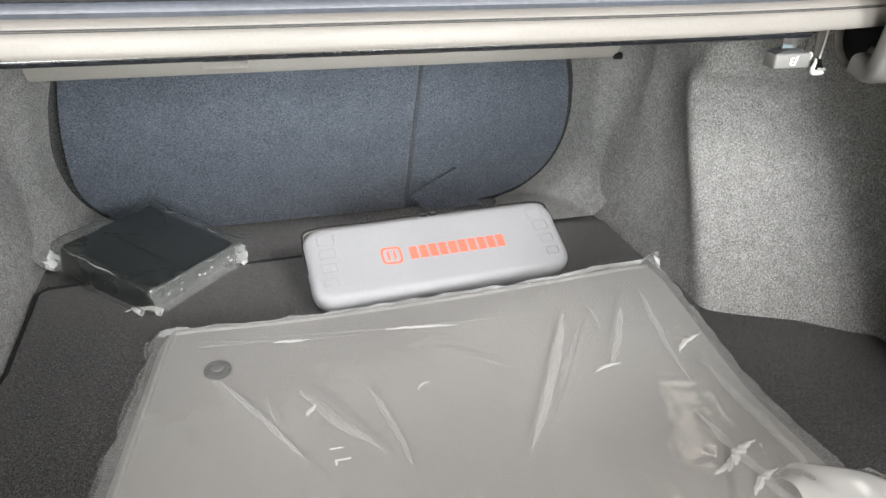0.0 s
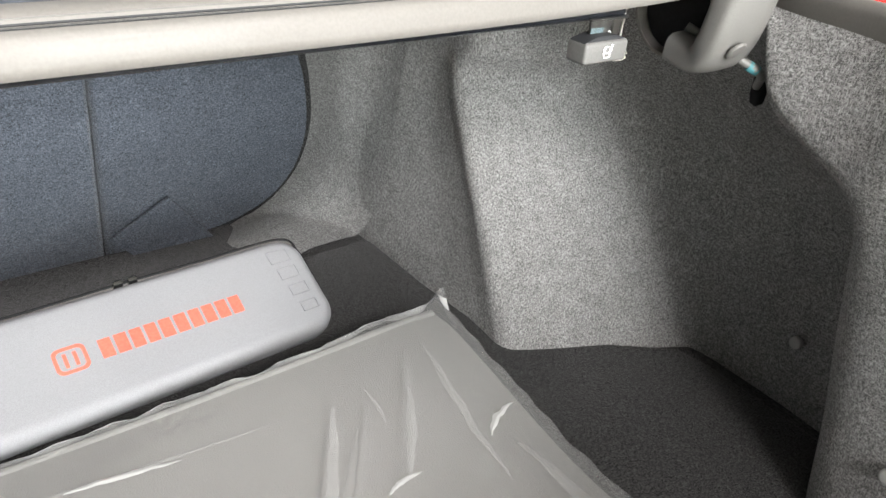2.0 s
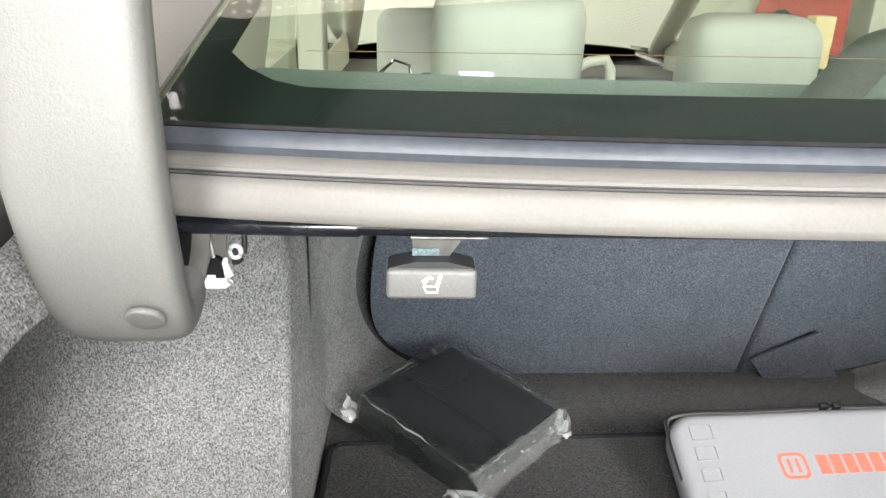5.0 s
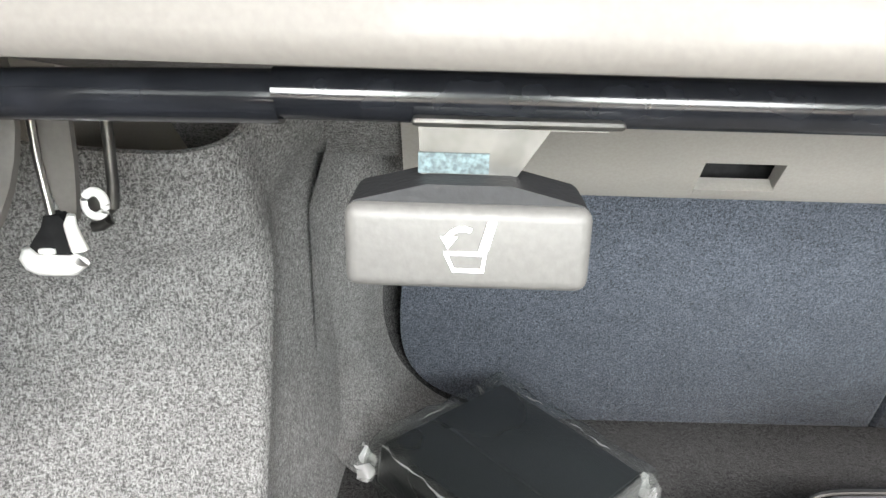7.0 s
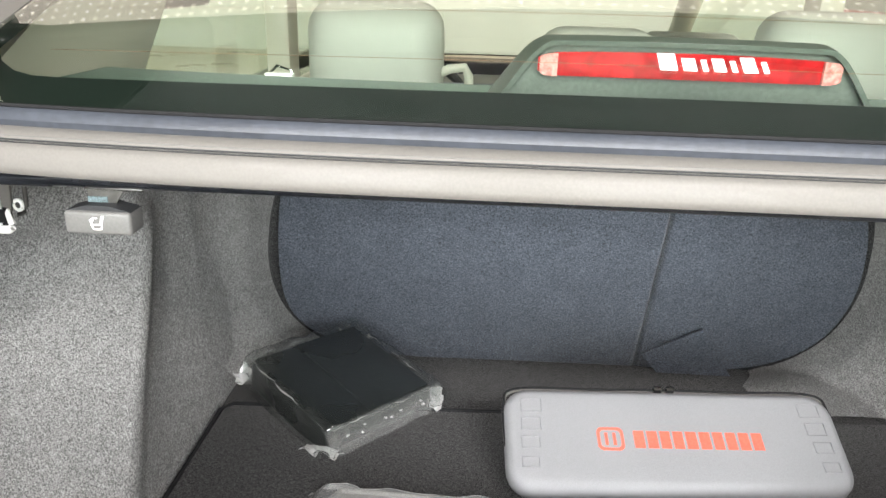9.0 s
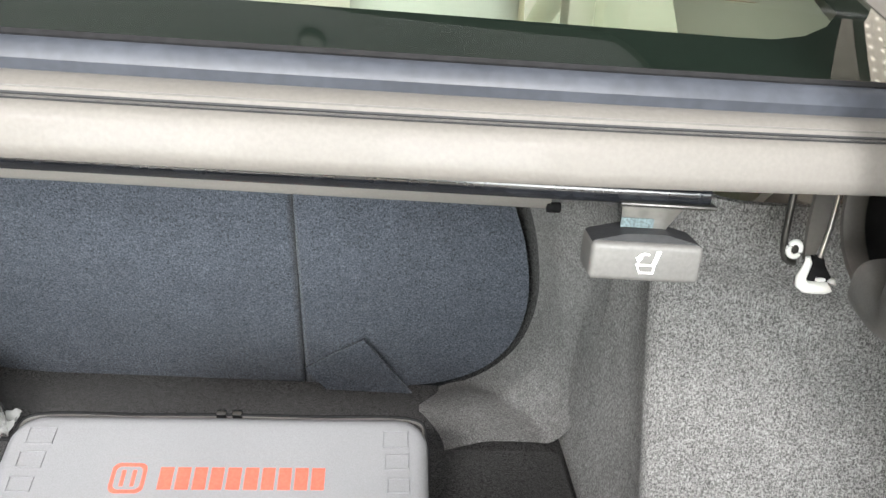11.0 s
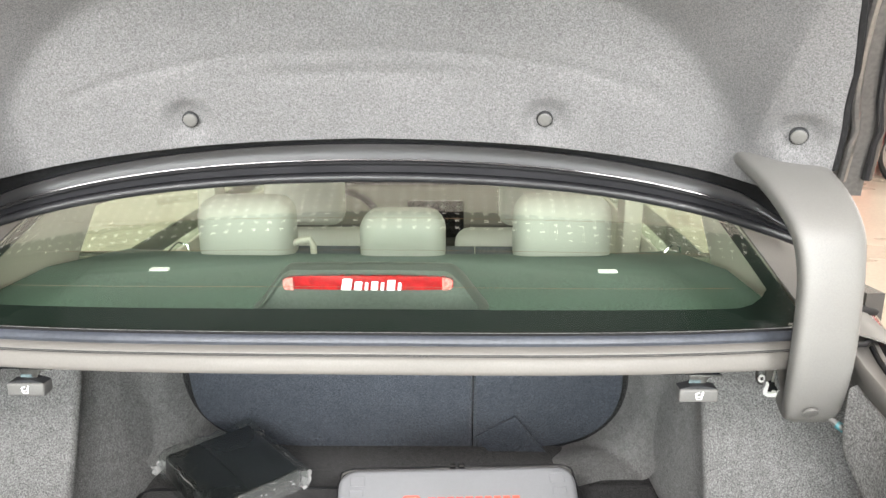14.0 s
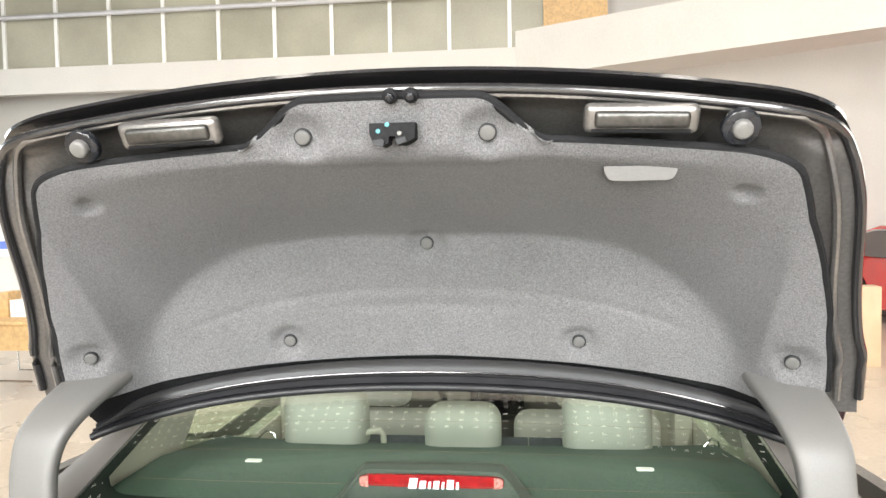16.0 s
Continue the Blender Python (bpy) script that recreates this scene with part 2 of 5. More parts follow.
# near-black felt colour that stands in for the shade below the seat back
GAP_SHADE_FELT = material("gap_shade_felt", (0.02, 0.021, 0.023), 0.95, grain=0.5, fibre=1000, spec=0.1)
SHELF_PAINT = material("pale_shelf_primer", (0.33, 0.312, 0.288), 0.6, grain=0.04, grain_scale=400, stain=0.05, bump=0.08, bump_scale=180)
CONTROL_RED = material("fire_sign_red", (0.7, 0.05, 0.05), 0.5)

# ---- mesh helpers ----


def thing(name, label, category, group="", kind="", place=(0, 0, 0)):
    e = new(name)
    e.empty_display_size = 0.05
    e.location = place
    return tagged(e, label, category, group, kind)


def part(name, bm, mat, parent=None, label="", smooth=True):
    """Links a bmesh, given in world coordinates, as one mesh object under its thing or part."""
    bmesh.ops.recalc_face_normals(bm, faces=bm.faces)
    me = bpy.data.meshes.new(name)
    bm.to_mesh(me)
    bm.free()
    for f in me.polygons:
        f.use_smooth = smooth
    me.materials.append(mat)
    ob = new(name, me)
    if parent:
        ob.parent = parent
        off = Vector((0, 0, 0))
        p = parent
        while p:
            off += p.location
            p = p.parent
        me.transform(Matrix.Translation(-off))
    if smooth:
        me.set_sharp_from_angle(angle=radians(38))
    if label:
        ob["label"] = label
    return ob


def box(x0, x1, y0, y1, z0, z1, bevel=0.0, seg=2, m=None):
    bm = bmesh.new()
    bmesh.ops.create_cube(bm, size=1)
    for v in bm.verts:
        v.co = Vector(((x0 + x1) / 2 + v.co.x * (x1 - x0), (y0 + y1) / 2 + v.co.y * (y1 - y0), (z0 + z1) / 2 + v.co.z * (z1 - z0)))
    if bevel:
        bmesh.ops.bevel(bm, geom=bm.edges[:], offset=bevel, segments=seg, affect="EDGES", profile=0.5)
    if m:
        bm.transform(m)
    return bm


def tube(points, radius, sides=10, closed=False, flat=1.0):
    """A round bar along points; radius may be a list."""
    pts = [Vector(p) for p in points]
    n = len(pts)
    rad = radius if isinstance(radius, (list, tuple)) else [radius] * n
    bm = bmesh.new()
    rings = []
    for i, p in enumerate(pts):
        d = (pts[min(i + 1, n - 1)] - pts[max(i - 1, 0)]).normalized()
        ref = Vector((0, 0, 1)) if abs(d.z) < 0.9 else Vector((1, 0, 0))
        a = d.cross(ref).normalized()
        b = a.cross(d)
        rings.append([bm.verts.new(p + rad[i] * (a * math.cos(k * math.tau / sides) + b * flat * math.sin(k * math.tau / sides))) for k in range(sides)])
    for r, s in zip(rings, rings[1:]):
        for k in range(sides):
            bm.faces.new((r[k], r[(k + 1) % sides], s[(k + 1) % sides], s[k]))
    bm.faces.new(rings[0][::-1])
    bm.faces.new(rings[-1])
    return bm


def extrude_x(profile, x0, x1, steps=1, bow=None):
    """A closed (y, z) profile drawn along x; bow(x) shifts it by (dy, dz)."""
    bm = bmesh.new()
    rows = []
    for i in range(steps + 1):
        x = x0 + (x1 - x0) * i / steps
        dy, dz = bow(x) if bow else (0, 0)
        rows.append([bm.verts.new((x, y + dy, z + dz)) for y, z in profile])
    n = len(profile)
    for r, s in zip(rows, rows[1:]):
        for k in range(n):
            bm.faces.new((r[k], r[(k + 1) % n], s[(k + 1) % n], s[k]))
    bm.faces.new(rows[0])
    bm.faces.new(rows[-1][::-1])
    return bm


def prism(outline, depth, m):
    """An outline in its own x, y, extruded by depth along z, set by m."""
    bm = bmesh.new()
    a = [bm.verts.new((x, y, 0)) for x, y in outline]
    b = [bm.verts.new((x, y, depth)) for x, y in outline]
    bm.faces.new(a[::-1])
    bm.faces.new(b)
    n = len(a)
    for k in range(n):
        bm.faces.new((a[k], a[(k + 1) % n], b[(k + 1) % n], b[k]))
    bm.transform(m)
    return bm


def sheet(fn, nu, nv, thick=0.0):
    """A surface fn(u, v) for u, v from 0 to 1, given a thickness away from its normal."""
    bm = bmesh.new()
    g = [[Vector(fn(i / nu, j / nv)) for j in range(nv + 1)] for i in range(nu + 1)]
    top = [[bm.verts.new(p) for p in r] for r in g]
    for i in range(nu):
        for j in range(nv):
            bm.faces.new((top[i][j], top[i + 1][j], top[i + 1][j + 1], top[i][j + 1]))
    if thick:
        low = []
        for i in range(nu + 1):
            row = []
            for j in range(nv + 1):
                du = g[min(i + 1, nu)][j] - g[max(i - 1, 0)][j]
                dv = g[i][min(j + 1, nv)] - g[i][max(j - 1, 0)]
                row.append(bm.verts.new(g[i][j] - du.cross(dv).normalized() * thick))
            low.append(row)
        for i in range(nu):
            for j in range(nv):
                bm.faces.new((low[i][j], low[i][j + 1], low[i + 1][j + 1], low[i + 1][j]))
        for i in range(nu):
            for j in (0, nv):
                bm.faces.new((top[i][j], top[i + 1][j], low[i + 1][j], low[i][j]))
        for j in range(nv):
            for i in (0, nu):
                bm.faces.new((top[i][j], top[i][j + 1], low[i][j + 1], low[i][j]))
    return bm


def spline(points, u):
    """A smooth curve through points, u from 0 to 1."""
    n = len(points) - 1
    f = min(max(u, 0), 1) * n
    i = min(int(f), n - 1)
    f -= i
    p = [Vector(points[min(max(k, 0), n)]) for k in (i - 1, i, i + 1, i + 2)]
    return 0.5 * (2 * p[1] + (p[2] - p[0]) * f + (2 * p[0] - 5 * p[1] + 4 * p[2] - p[3]) * f * f + (3 * p[1] - p[0] - 3 * p[2] + p[3]) * f ** 3)


def rounded(w, h, r, n=6):
    """The outline of a rounded rectangle round the origin."""
    pts = []
    for cx, cy, a in ((w / 2 - r, h / 2 - r, 0), (-w / 2 + r, h / 2 - r, 90), (-w / 2 + r, -h / 2 + r, 180), (w / 2 - r, -h / 2 + r, 270)):
        for k in range(n + 1):
            t = radians(a + 90 * k / n)
            pts.append((cx + r * math.cos(t), cy + r * math.sin(t)))
    return pts


def cyl(centre, axis, r, depth, n=20, bevel=0.0):
    bm = bmesh.new()
    bmesh.ops.create_cone(bm, cap_ends=True, segments=n, radius1=r, radius2=r, depth=depth)
    if bevel:
        bmesh.ops.bevel(bm, geom=[e for e in bm.edges if abs(e.verts[0].co.z - e.verts[1].co.z) < 1e-6], offset=bevel, segments=3, affect="EDGES", profile=0.5)
    bm.transform(Matrix.Translation(centre) @ Vector(axis).to_track_quat("Z", "Y").to_matrix().to_4x4())
    return bm


def smooth01(a, b, x):
    t = min(max((x - a) / (b - a), 0), 1)
    return t * t * (3 - 2 * t)

# ---- the showroom ----
G0 = -0.17
WX0, WX1, WY0, WY1, WZ = -11.0, 10.0, -8.0, 12.6, 6.2
part_floor = part("floor", box(WX0 - 0.3, WX1 + 0.3, WY0 - 0.3, WY1 + 0.3, G0 - 0.2, G0), FLOOR_TILE, smooth=False)
tagged(part_floor, "polished beige stone showroom floor", "floor", kind="structure")
tagged(part("wall_north", box(WX0, WX1, WY1, WY1 + 0.3, G0, WZ), PLASTER, smooth=False), "white plastered showroom wall", "wall", kind="structure")


def glazed_wall(name, along, at, lo, hi, bays):
    """A wall with one long window opening through it, frames and panes."""
    def slab(a0, a1, z0, z1, d0, d1):
        return box(a0, a1, d0, d1, z0, z1) if along == "x" else box(d0, d1, a0, a1, z0, z1)
    w = thing(name, "white wall with a long row of tall windows", "wall", kind="structure")
    s = -1
    d0, d1 = (at - 0.3, at)
    for a0, a1, z0, z1 in ((lo, hi, G0, 0.4), (lo, hi, 5.4, WZ), (lo, lo + 1.2, 0.4, 5.4), (hi - 1.2, hi, 0.4, 5.4)):
        part("wall_section", slab(a0, a1, z0, z1, d0, d1), PLASTER, w, smooth=False)
    step = (hi - lo - 2.4) / bays
    for k in range(bays):
        a = lo + 1.2 + k * step
        win = part("window_frame", slab(a, a + 0.09, 0.4, 5.4, d0 + 0.1, d1 - 0.08), SIGN_GREY, w, smooth=False)
        part("pane", slab(a + 0.09, a + step, 0.4, 5.4, d0 + 0.16, d0 + 0.17), SIDE_GLASS, win, smooth=False)
    return w


glazed_wall("wall_south", "x", WY0, WX0, WX1, 8)
# unseen east glazing, made up to go with the lamp for the cabin
glazed_wall("wall_east", "y", WX1 + 0.3, WY0, WY1, 7)
glazed_wall("wall_west", "y", WX0, WY0, WY1, 7)
ceiling = part("ceiling", box(WX0 - 0.3, WX1 + 0.3, WY0 - 0.3, WY1 + 0.3, WZ, WZ + 0.3), CEILING_DARK, smooth=False)
tagged(ceiling, "dark suspended showroom ceiling", "ceiling", kind="structure")
bm = bmesh.new()
for i in range(84):
    for j in range(84):
        x, y = -6.0 + i * 0.15, 0.0 + j * 0.15
        vs = [bm.verts.new((x + a * 0.024, y + b * 0.024, WZ - 0.012)) for a, b in ((-1, -1), (-1, 1), (1, 1), (1, -1))]
        bm.faces.new(vs)
tagged(part("ceiling_lamps", bm, LAMP_GLOW, smooth=False), "grid of small square lamps in the dark ceiling", "ceiling lamps", kind="stuff")

# mezzanine with a glazed front and a parapet that turns towards the viewer
mezz = thing("mezzanine", "white mezzanine front with a band of pale glazing", "mezzanine", kind="structure")
part("parapet", box(-11.0, 0.0, 11.6, 11.75, 3.75, 4.2), PLASTER, mezz, smooth=False)
for k in range(12):
    x = -10.9 + k * 0.98
    bar = part("mullion", box(x, x + 0.06, 11.62, 11.72, 4.2, 6.2), WHITE_PLASTIC, mezz, smooth=False)
    part("pane", box(x + 0.06, x + 0.98, 11.66, 11.68, 4.2, 6.2), WINDOW_FILL, bar, smooth=False)
tagged(part("wall_notice", box(4.25, 4.4, 12.57, 12.597, 0.98, 1.12, 0.004), CONTROL_RED), "small red notice on the white wall", "notice", kind="")
part("wood_panel", box(0.45, 1.45, 11.5, 11.6, 4.3, 6.2), WOOD, mezz, smooth=False)
part("rail", tube([(-11, 11.5, 5.05), (0.3, 11.5, 5.05)], 0.04), SIGN_GREY, mezz)
part("soffit", prism([(0, 11.6), (8.0, 7.2), (8.6, 7.6), (0.6, 12.5)], 0.75, pose(0, 0, 3.7)), PLASTER, mezz, smooth=False)

sign = thing("wall_sign", "white free-standing sign board with blue and grey bars", "sign", place=(-7.6, 9.2, G0))
part("sign_board", box(-9.4, -6.1, 9.2, 9.3, G0, 2.3), PLASTER, sign, smooth=False)
part("sign_panel", box(-9.2, -6.2, 9.17, 9.199, 1.04, 1.37, 0.006), SIGN_WHITE, sign)
part("sign_panel", box(-9.2, -6.2, 9.17, 9.199, 1.42, 1.67, 0.006), SIGN_WHITE, sign)
for k in range(4):
    part("bar", box(-7.2 + k * 0.15, -7.1 + k * 0.15, 9.155, 9.169, 1.51, 1.575), SIGN_GREY, sign, smooth=False)
part("bar", box(-7.3, -6.98, 9.155, 9.169, 1.15, 1.26), SIGN_BLUE, sign, smooth=False)
for k in range(3):
    part("bar", box(-6.93 + k * 0.17, -6.79 + k * 0.17, 9.155, 9.169, 1.15, 1.26), SIGN_GREY, sign, smooth=False)

DZ = G0
desk = thing("desk", "oak laminate office desk with a deep front panel", "desk", place=(-5.4, 6.4, G0))
part("desktop", box(-6.5, -4.45, 6.05, 6.85, 0.71 + DZ, 0.75 + DZ, 0.008), WOOD, desk)
part("front_panel", box(-6.45, -4.5, 6.1, 6.13, 0.46 + DZ, 0.71 + DZ), WOOD, desk, smooth=False)
for x in (-6.4, -4.75):
    part("leg", box(x, x + 0.03, 6.6, 6.64, DZ, 0.71 + DZ, 0.004), SIGN_GREY, desk)
mon = thing("desk_screen", "small grey framed screen standing on the desk", "screen", place=(-4.62, 6.4, 0.75 + DZ))
part("panel", box(-4.76, -4.5, 6.35, 6.37, 0.765 + DZ, 0.89 + DZ, 0.006), SIGN_GREY, mon)
part("foot", box(-4.68, -4.58, 6.32, 6.42, 0.75 + DZ, 0.77 + DZ, 0.004), SIGN_GREY, mon)
folder = thing("desk_papers", "white and orange papers stacked on the desk", "papers", place=(-5.0, 6.4, 0.75 + DZ))
part("stack", box(-4.98, -4.82, 6.35, 6.55, 0.75 + DZ, 0.92 + DZ, 0.004), WHITE_PLASTIC, folder)
part("folder", box(-5.1, -5.0, 6.35, 6.55, 0.75 + DZ, 1.0 + DZ, 0.004), WOOD, folder, "orange folder")
bin_ob = thing("waste_bin", "small pale waste bin under the desk", "bin", place=(-5.25, 7.5, G0))
part("body", cyl((-5.25, 7.5, G0 + 0.14), (0, 0, 1), 0.13, 0.28, 20, 0.01), PLASTER, bin_ob)


def office_chair(place, turn):
    x, y = place
    c = thing("visitor_chair", "black mesh visitor chair on a chrome sled frame", "chair", place=(x, y, G0))
    m = Matrix.Translation((x, y, G0)) @ pose(0, 0, 0, 0, 0, turn)
    part("seat", box(-0.24, 0.24, -0.24, 0.24, 0.43, 0.48, 0.02, m=m), DARK_PLASTIC, c)
    part("backrest", box(-0.23, 0.23, -0.3, -0.26, 0.5, 0.92, 0.015, m=m), DARK_PLASTIC, c)
    for s in (-1, 1):
        pts = [(s * 0.27, -0.27, 0.68), (s * 0.27, 0.25, 0.66), (s * 0.27, 0.27, 0.6), (s * 0.27, 0.25, 0.03), (s * 0.27, -0.27, 0.02)]
        part("side_frame", tube([m @ Vector(p) for p in pts], 0.013), CHROME, c)
    return c


office_chair((-5.3, 6.95), 92)


def red_car(name, place, turn):
    """A parked red car: shaped shell, glass, wheels."""
    c = thing(name, "shiny red parked car with bright window trim", "car")
    m = Matrix.Translation((place[0], place[1], G0)) @ pose(0, 0, 0, 0, 0, turn)
    side = [(-2.05, 0.35), (-2.1, 0.6), (-2.0, 0.85), (-1.85, 0.95), (-1.5, 1.3), (-1.0, 1.42), (0.1, 1.42), (0.55, 1.3), (1.05, 0.98), (1.85, 0.82), (2.1, 0.6), (2.1, 0.35), (1.8, 0.22), (-1.8, 0.22)]
    bm = bmesh.new()
    rows = []
    for yy, sx, sz in ((-0.86, 0.97, 0.96), (-0.8, 1, 1), (0.8, 1, 1), (0.86, 0.97, 0.96)):
        rows.append([bm.verts.new((x * sx, yy * (1 if z < 1 else 0.82), 0.22 + (z - 0.22) * sz)) for x, z in side])
    n = len(side)
    for r, s in zip(rows, rows[1:]):
        for k in range(n):
            bm.faces.new((r[k], r[(k + 1) % n], s[(k + 1) % n], s[k]))
    bm.faces.new(rows[0])
    bm.faces.new(rows[-1][::-1])
    bm.transform(m)
    part("body", bm, RED_PAINT, c)
    win = [(-1.65, 0.97), (-1.4, 1.27), (-0.95, 1.36), (0.1, 1.36), (0.5, 1.24), (0.9, 0.98)]
    for s in (-1, 1):
        def glass_side(u, v, s=s):
            top = float(np.interp(-1.6 + 2.45 * u, [p[0] for p in win], [p[1] for p in win]))
            z = 0.965 + (top - 0.965) * v
            return m @ Vector((-1.6 + 2.45 * u, s * (0.868 - 0.155 * max(0, (z - 0.95)) / 0.47), z))
        part("side_window", sheet(glass_side, 24, 4), DARK_LENS, c, "dark side window")
        part("window_trim", tube([glass_side(k / 24, 1.0) for k in range(25)], 0.012, 6), ALLOY, c, "bright window trim")
        part("mirror", box(0.55, 0.72, s * 0.97 - 0.1, s * 0.97 + 0.1, 0.93, 1.06, 0.04, m=m), RED_PAINT, c)
        part("headlamp", box(1.85, 2.06, s * 0.62 - 0.16, s * 0.62 + 0.16, 0.6, 0.72, 0.03, m=m), DARK_LENS, c)
        for x in (-1.3, 1.32):
            part("wheel_arch", cyl(m @ Vector((x, s * 0.775, 0.34)), m.to_3x3() @ Vector((0, 1, 0)), 0.385, 0.2, 28, 0.01), RUBBER, c, "dark wheel arch")
            w = part("wheel", cyl(m @ Vector((x, s * 0.78, 0.32)), m.to_3x3() @ Vector((0, 1, 0)), 0.32, 0.24, 28, 0.03), TYRE, c)
            part("rim", cyl(m @ Vector((x, s * 0.895, 0.32)), m.to_3x3() @ Vector((0, 1, 0)), 0.235, 0.03, 20, 0.006), ALLOY, w)
            for k in range(5):
                a = k * math.tau / 5
                part("rim_gap", box(-0.03, 0.03, -0.004, 0.004, 0.07, 0.2, 0.003, m=m @ Matrix.Translation((x, s * 0.909, 0.32)) @ pose(0, 0, 0, 0, math.degrees(a), 0)), RUBBER, w)
    part("windscreen", sheet(lambda u, v: m @ Vector((0.57 + 0.46 * u, (v * 2 - 1) * (0.66 + 0.06 * u), 1.312 - 0.315 * u)), 6, 6), DARK_LENS, c, "dark windscreen")
    return c


red_car("red_sedan", (6.15, 10.3, 0), -83)
red_car("red_sedan", (5.95, 2.6, 0), 88)
post = thing("display_stand", "pale wooden display stand beside a red car", "stand", place=(3.84, 7.9, G0))
part("panel", box(3.66, 3.87, 7.8, 8.0, G0, 0.69, 0.01), STAND_BEIGE, post)

# ---- the sedan: trunk shell, glass and cabin ----
car = thing("sedan", "dark sedan seen from its open trunk, with greige painted trunk frame", "car")

# rail across the front of the trunk opening
RAIL = [(0.669, 1.0232), (0.6650, 1.0238), (0.6632, 1.0262), (0.6632, 1.0300), (0.6645, 1.0365), (0.6665, 1.0420), (0.6690, 1.0446), (0.6712, 1.0452), (0.6702, 1.0460), (0.6730, 1.0468), (0.6720, 1.0476),
        (0.6728, 1.0492), (0.6750, 1.0512), (0.6785, 1.0530), (0.6815, 1.0538), (0.6835, 1.0540), (0.6850, 1.0530), (0.6880, 1.0528), (0.6910, 1.0525), (0.72, 1.0515), (0.76, 1.05), (0.76, 1.042), (0.70, 1.038), (0.685, 1.034), (0.672, 1.0262)]
rail_bow = lambda x: (0.05 * (abs(x) / 0.62) ** 3, -0.004 * (x / 0.6) ** 2)
part("parcel_rail", extrude_x(RAIL, -0.63, 0.63, 40, rail_bow), PAINT_GREIGE, car, "greige painted ribbed steel rail")
part("window_seal", extrude_x([(0.6835, 1.0540), (0.6818, 1.0585), (0.6835, 1.0635), (0.6885, 1.0668), (0.6950, 1.0666), (0.70, 1.061), (0.696, 1.053)], -0.62, 0.62, 40, rail_bow), SEAL_SATIN, car, "blue-grey satin window seal")
# thin dark tubes that draw the shaded creases along the rail
for line_y, line_z, line_r, line_mat in ((0.6892, 1.0671, 0.0020, RUBBER), (0.6709, 1.0456, 0.0007, DARK_PLASTIC), (0.6721, 1.0470, 0.0008, DARK_PLASTIC), (0.6733, 1.0494, 0.0006, DASH_GREY)):
    part("rail_groove_shade", tube([(x, line_y + rail_bow(x)[0], line_z + rail_bow(x)[1]) for x in [-0.61 + 1.22 * k / 40 for k in range(41)]], line_r, 6), line_mat, car, "thin dark line for the shade in a rail groove")
# the lip's highlight is put into its pale colour
part("seal_lip", extrude_x([(0.6945, 1.0662), (0.6945, 1.0671), (0.6960, 1.0673), (0.698, 1.0664)], -0.60, 0.60, 40, rail_bow), SEAL_HIGHLIGHT, car, "seal edge, coloured pale for its highlight")
# black bar beneath the rail
part("torsion_bar", tube([(-0.62, 0.727, 1.0075), (-0.50, 0.71, 1.0120), (-0.467, 0.708, 1.0128)], 0.0057, 14), GLOSS_RUBBER, car, "glossy black bar")
part("torsion_bar", tube([(-0.468 + 0.93 * i / 14, 0.708, 1.0138 - 0.0004 * math.sin(math.pi * i / 14)) for i in range(15)], 0.0057, 14), GLOSS_RUBBER, car, "glossy black bar")
# underside of the parcel shelf, with a hole and a harness
UNDER = [(0.71, 1.035), (0.80, 1.02), (1.05, 0.975), (1.12, 0.935), (1.15, 0.895), (1.168, 0.871), (1.176, 0.866), (1.184, 0.871), (1.165, 0.90), (1.13, 0.945), (1.06, 0.985), (0.80, 1.03)]
hole_x0, hole_x1 = -0.228, -0.162
part("shelf_underside", extrude_x(UNDER, -0.475, hole_x0), SHELF_PAINT, car, "pale greige painted shelf panel")
part("shelf_underside", extrude_x(UNDER, hole_x1, 0.478), SHELF_PAINT, car, "pale greige painted shelf panel")
part("shelf_underside", extrude_x([(0.71, 1.035), (0.80, 1.02), (1.05, 0.975), (1.12, 0.935), (1.1425, 0.905), (1.152, 0.911), (1.13, 0.945), (1.06, 0.985), (0.80, 1.03)], hole_x0, hole_x1), SHELF_PAINT, car, "pale greige painted shelf panel")
part("shelf_underside", extrude_x([(1.1605, 0.878), (1.168, 0.871), (1.176, 0.866), (1.184, 0.871), (1.172, 0.886)], hole_x0, hole_x1), SHELF_PAINT, car, "pale greige painted shelf panel")
part("shelf_core", box(-0.4, 0.4, 1.2, 1.22, 0.87, 1.0), RUBBER, car, smooth=False)
for k in range(6):
    x = -0.06 + k * 0.085
    part("clip", box(x, x + 0.016, 1.121, 1.129, 0.925, 0.935, 0.002), STEEL, car)

for s in (-1, 1):
    part("shelf_corner", extrude_x([(0.80, 1.02), (1.05, 0.975), (1.12, 0.94), (1.165, 0.90), (1.25, 0.88), (1.30, 0.89), (1.13, 0.955), (1.06, 0.985), (0.80, 1.03)], 0.478 if s > 0 else -0.475, s * 0.66), CARPET, car, "grey felt under the shelf's end")
part("quarter_inner", box(-0.686, -0.680, 1.02, 1.32, 0.86, 1.02, 0.002), SHELF_PAINT, car, "pale greige inner quarter panel")
part("shelf_plug", cyl((0.482, 1.168, 0.870), (1, 0, 0), 0.006, 0.016, 14, 0.002), RUBBER, car, "black rubber plug")

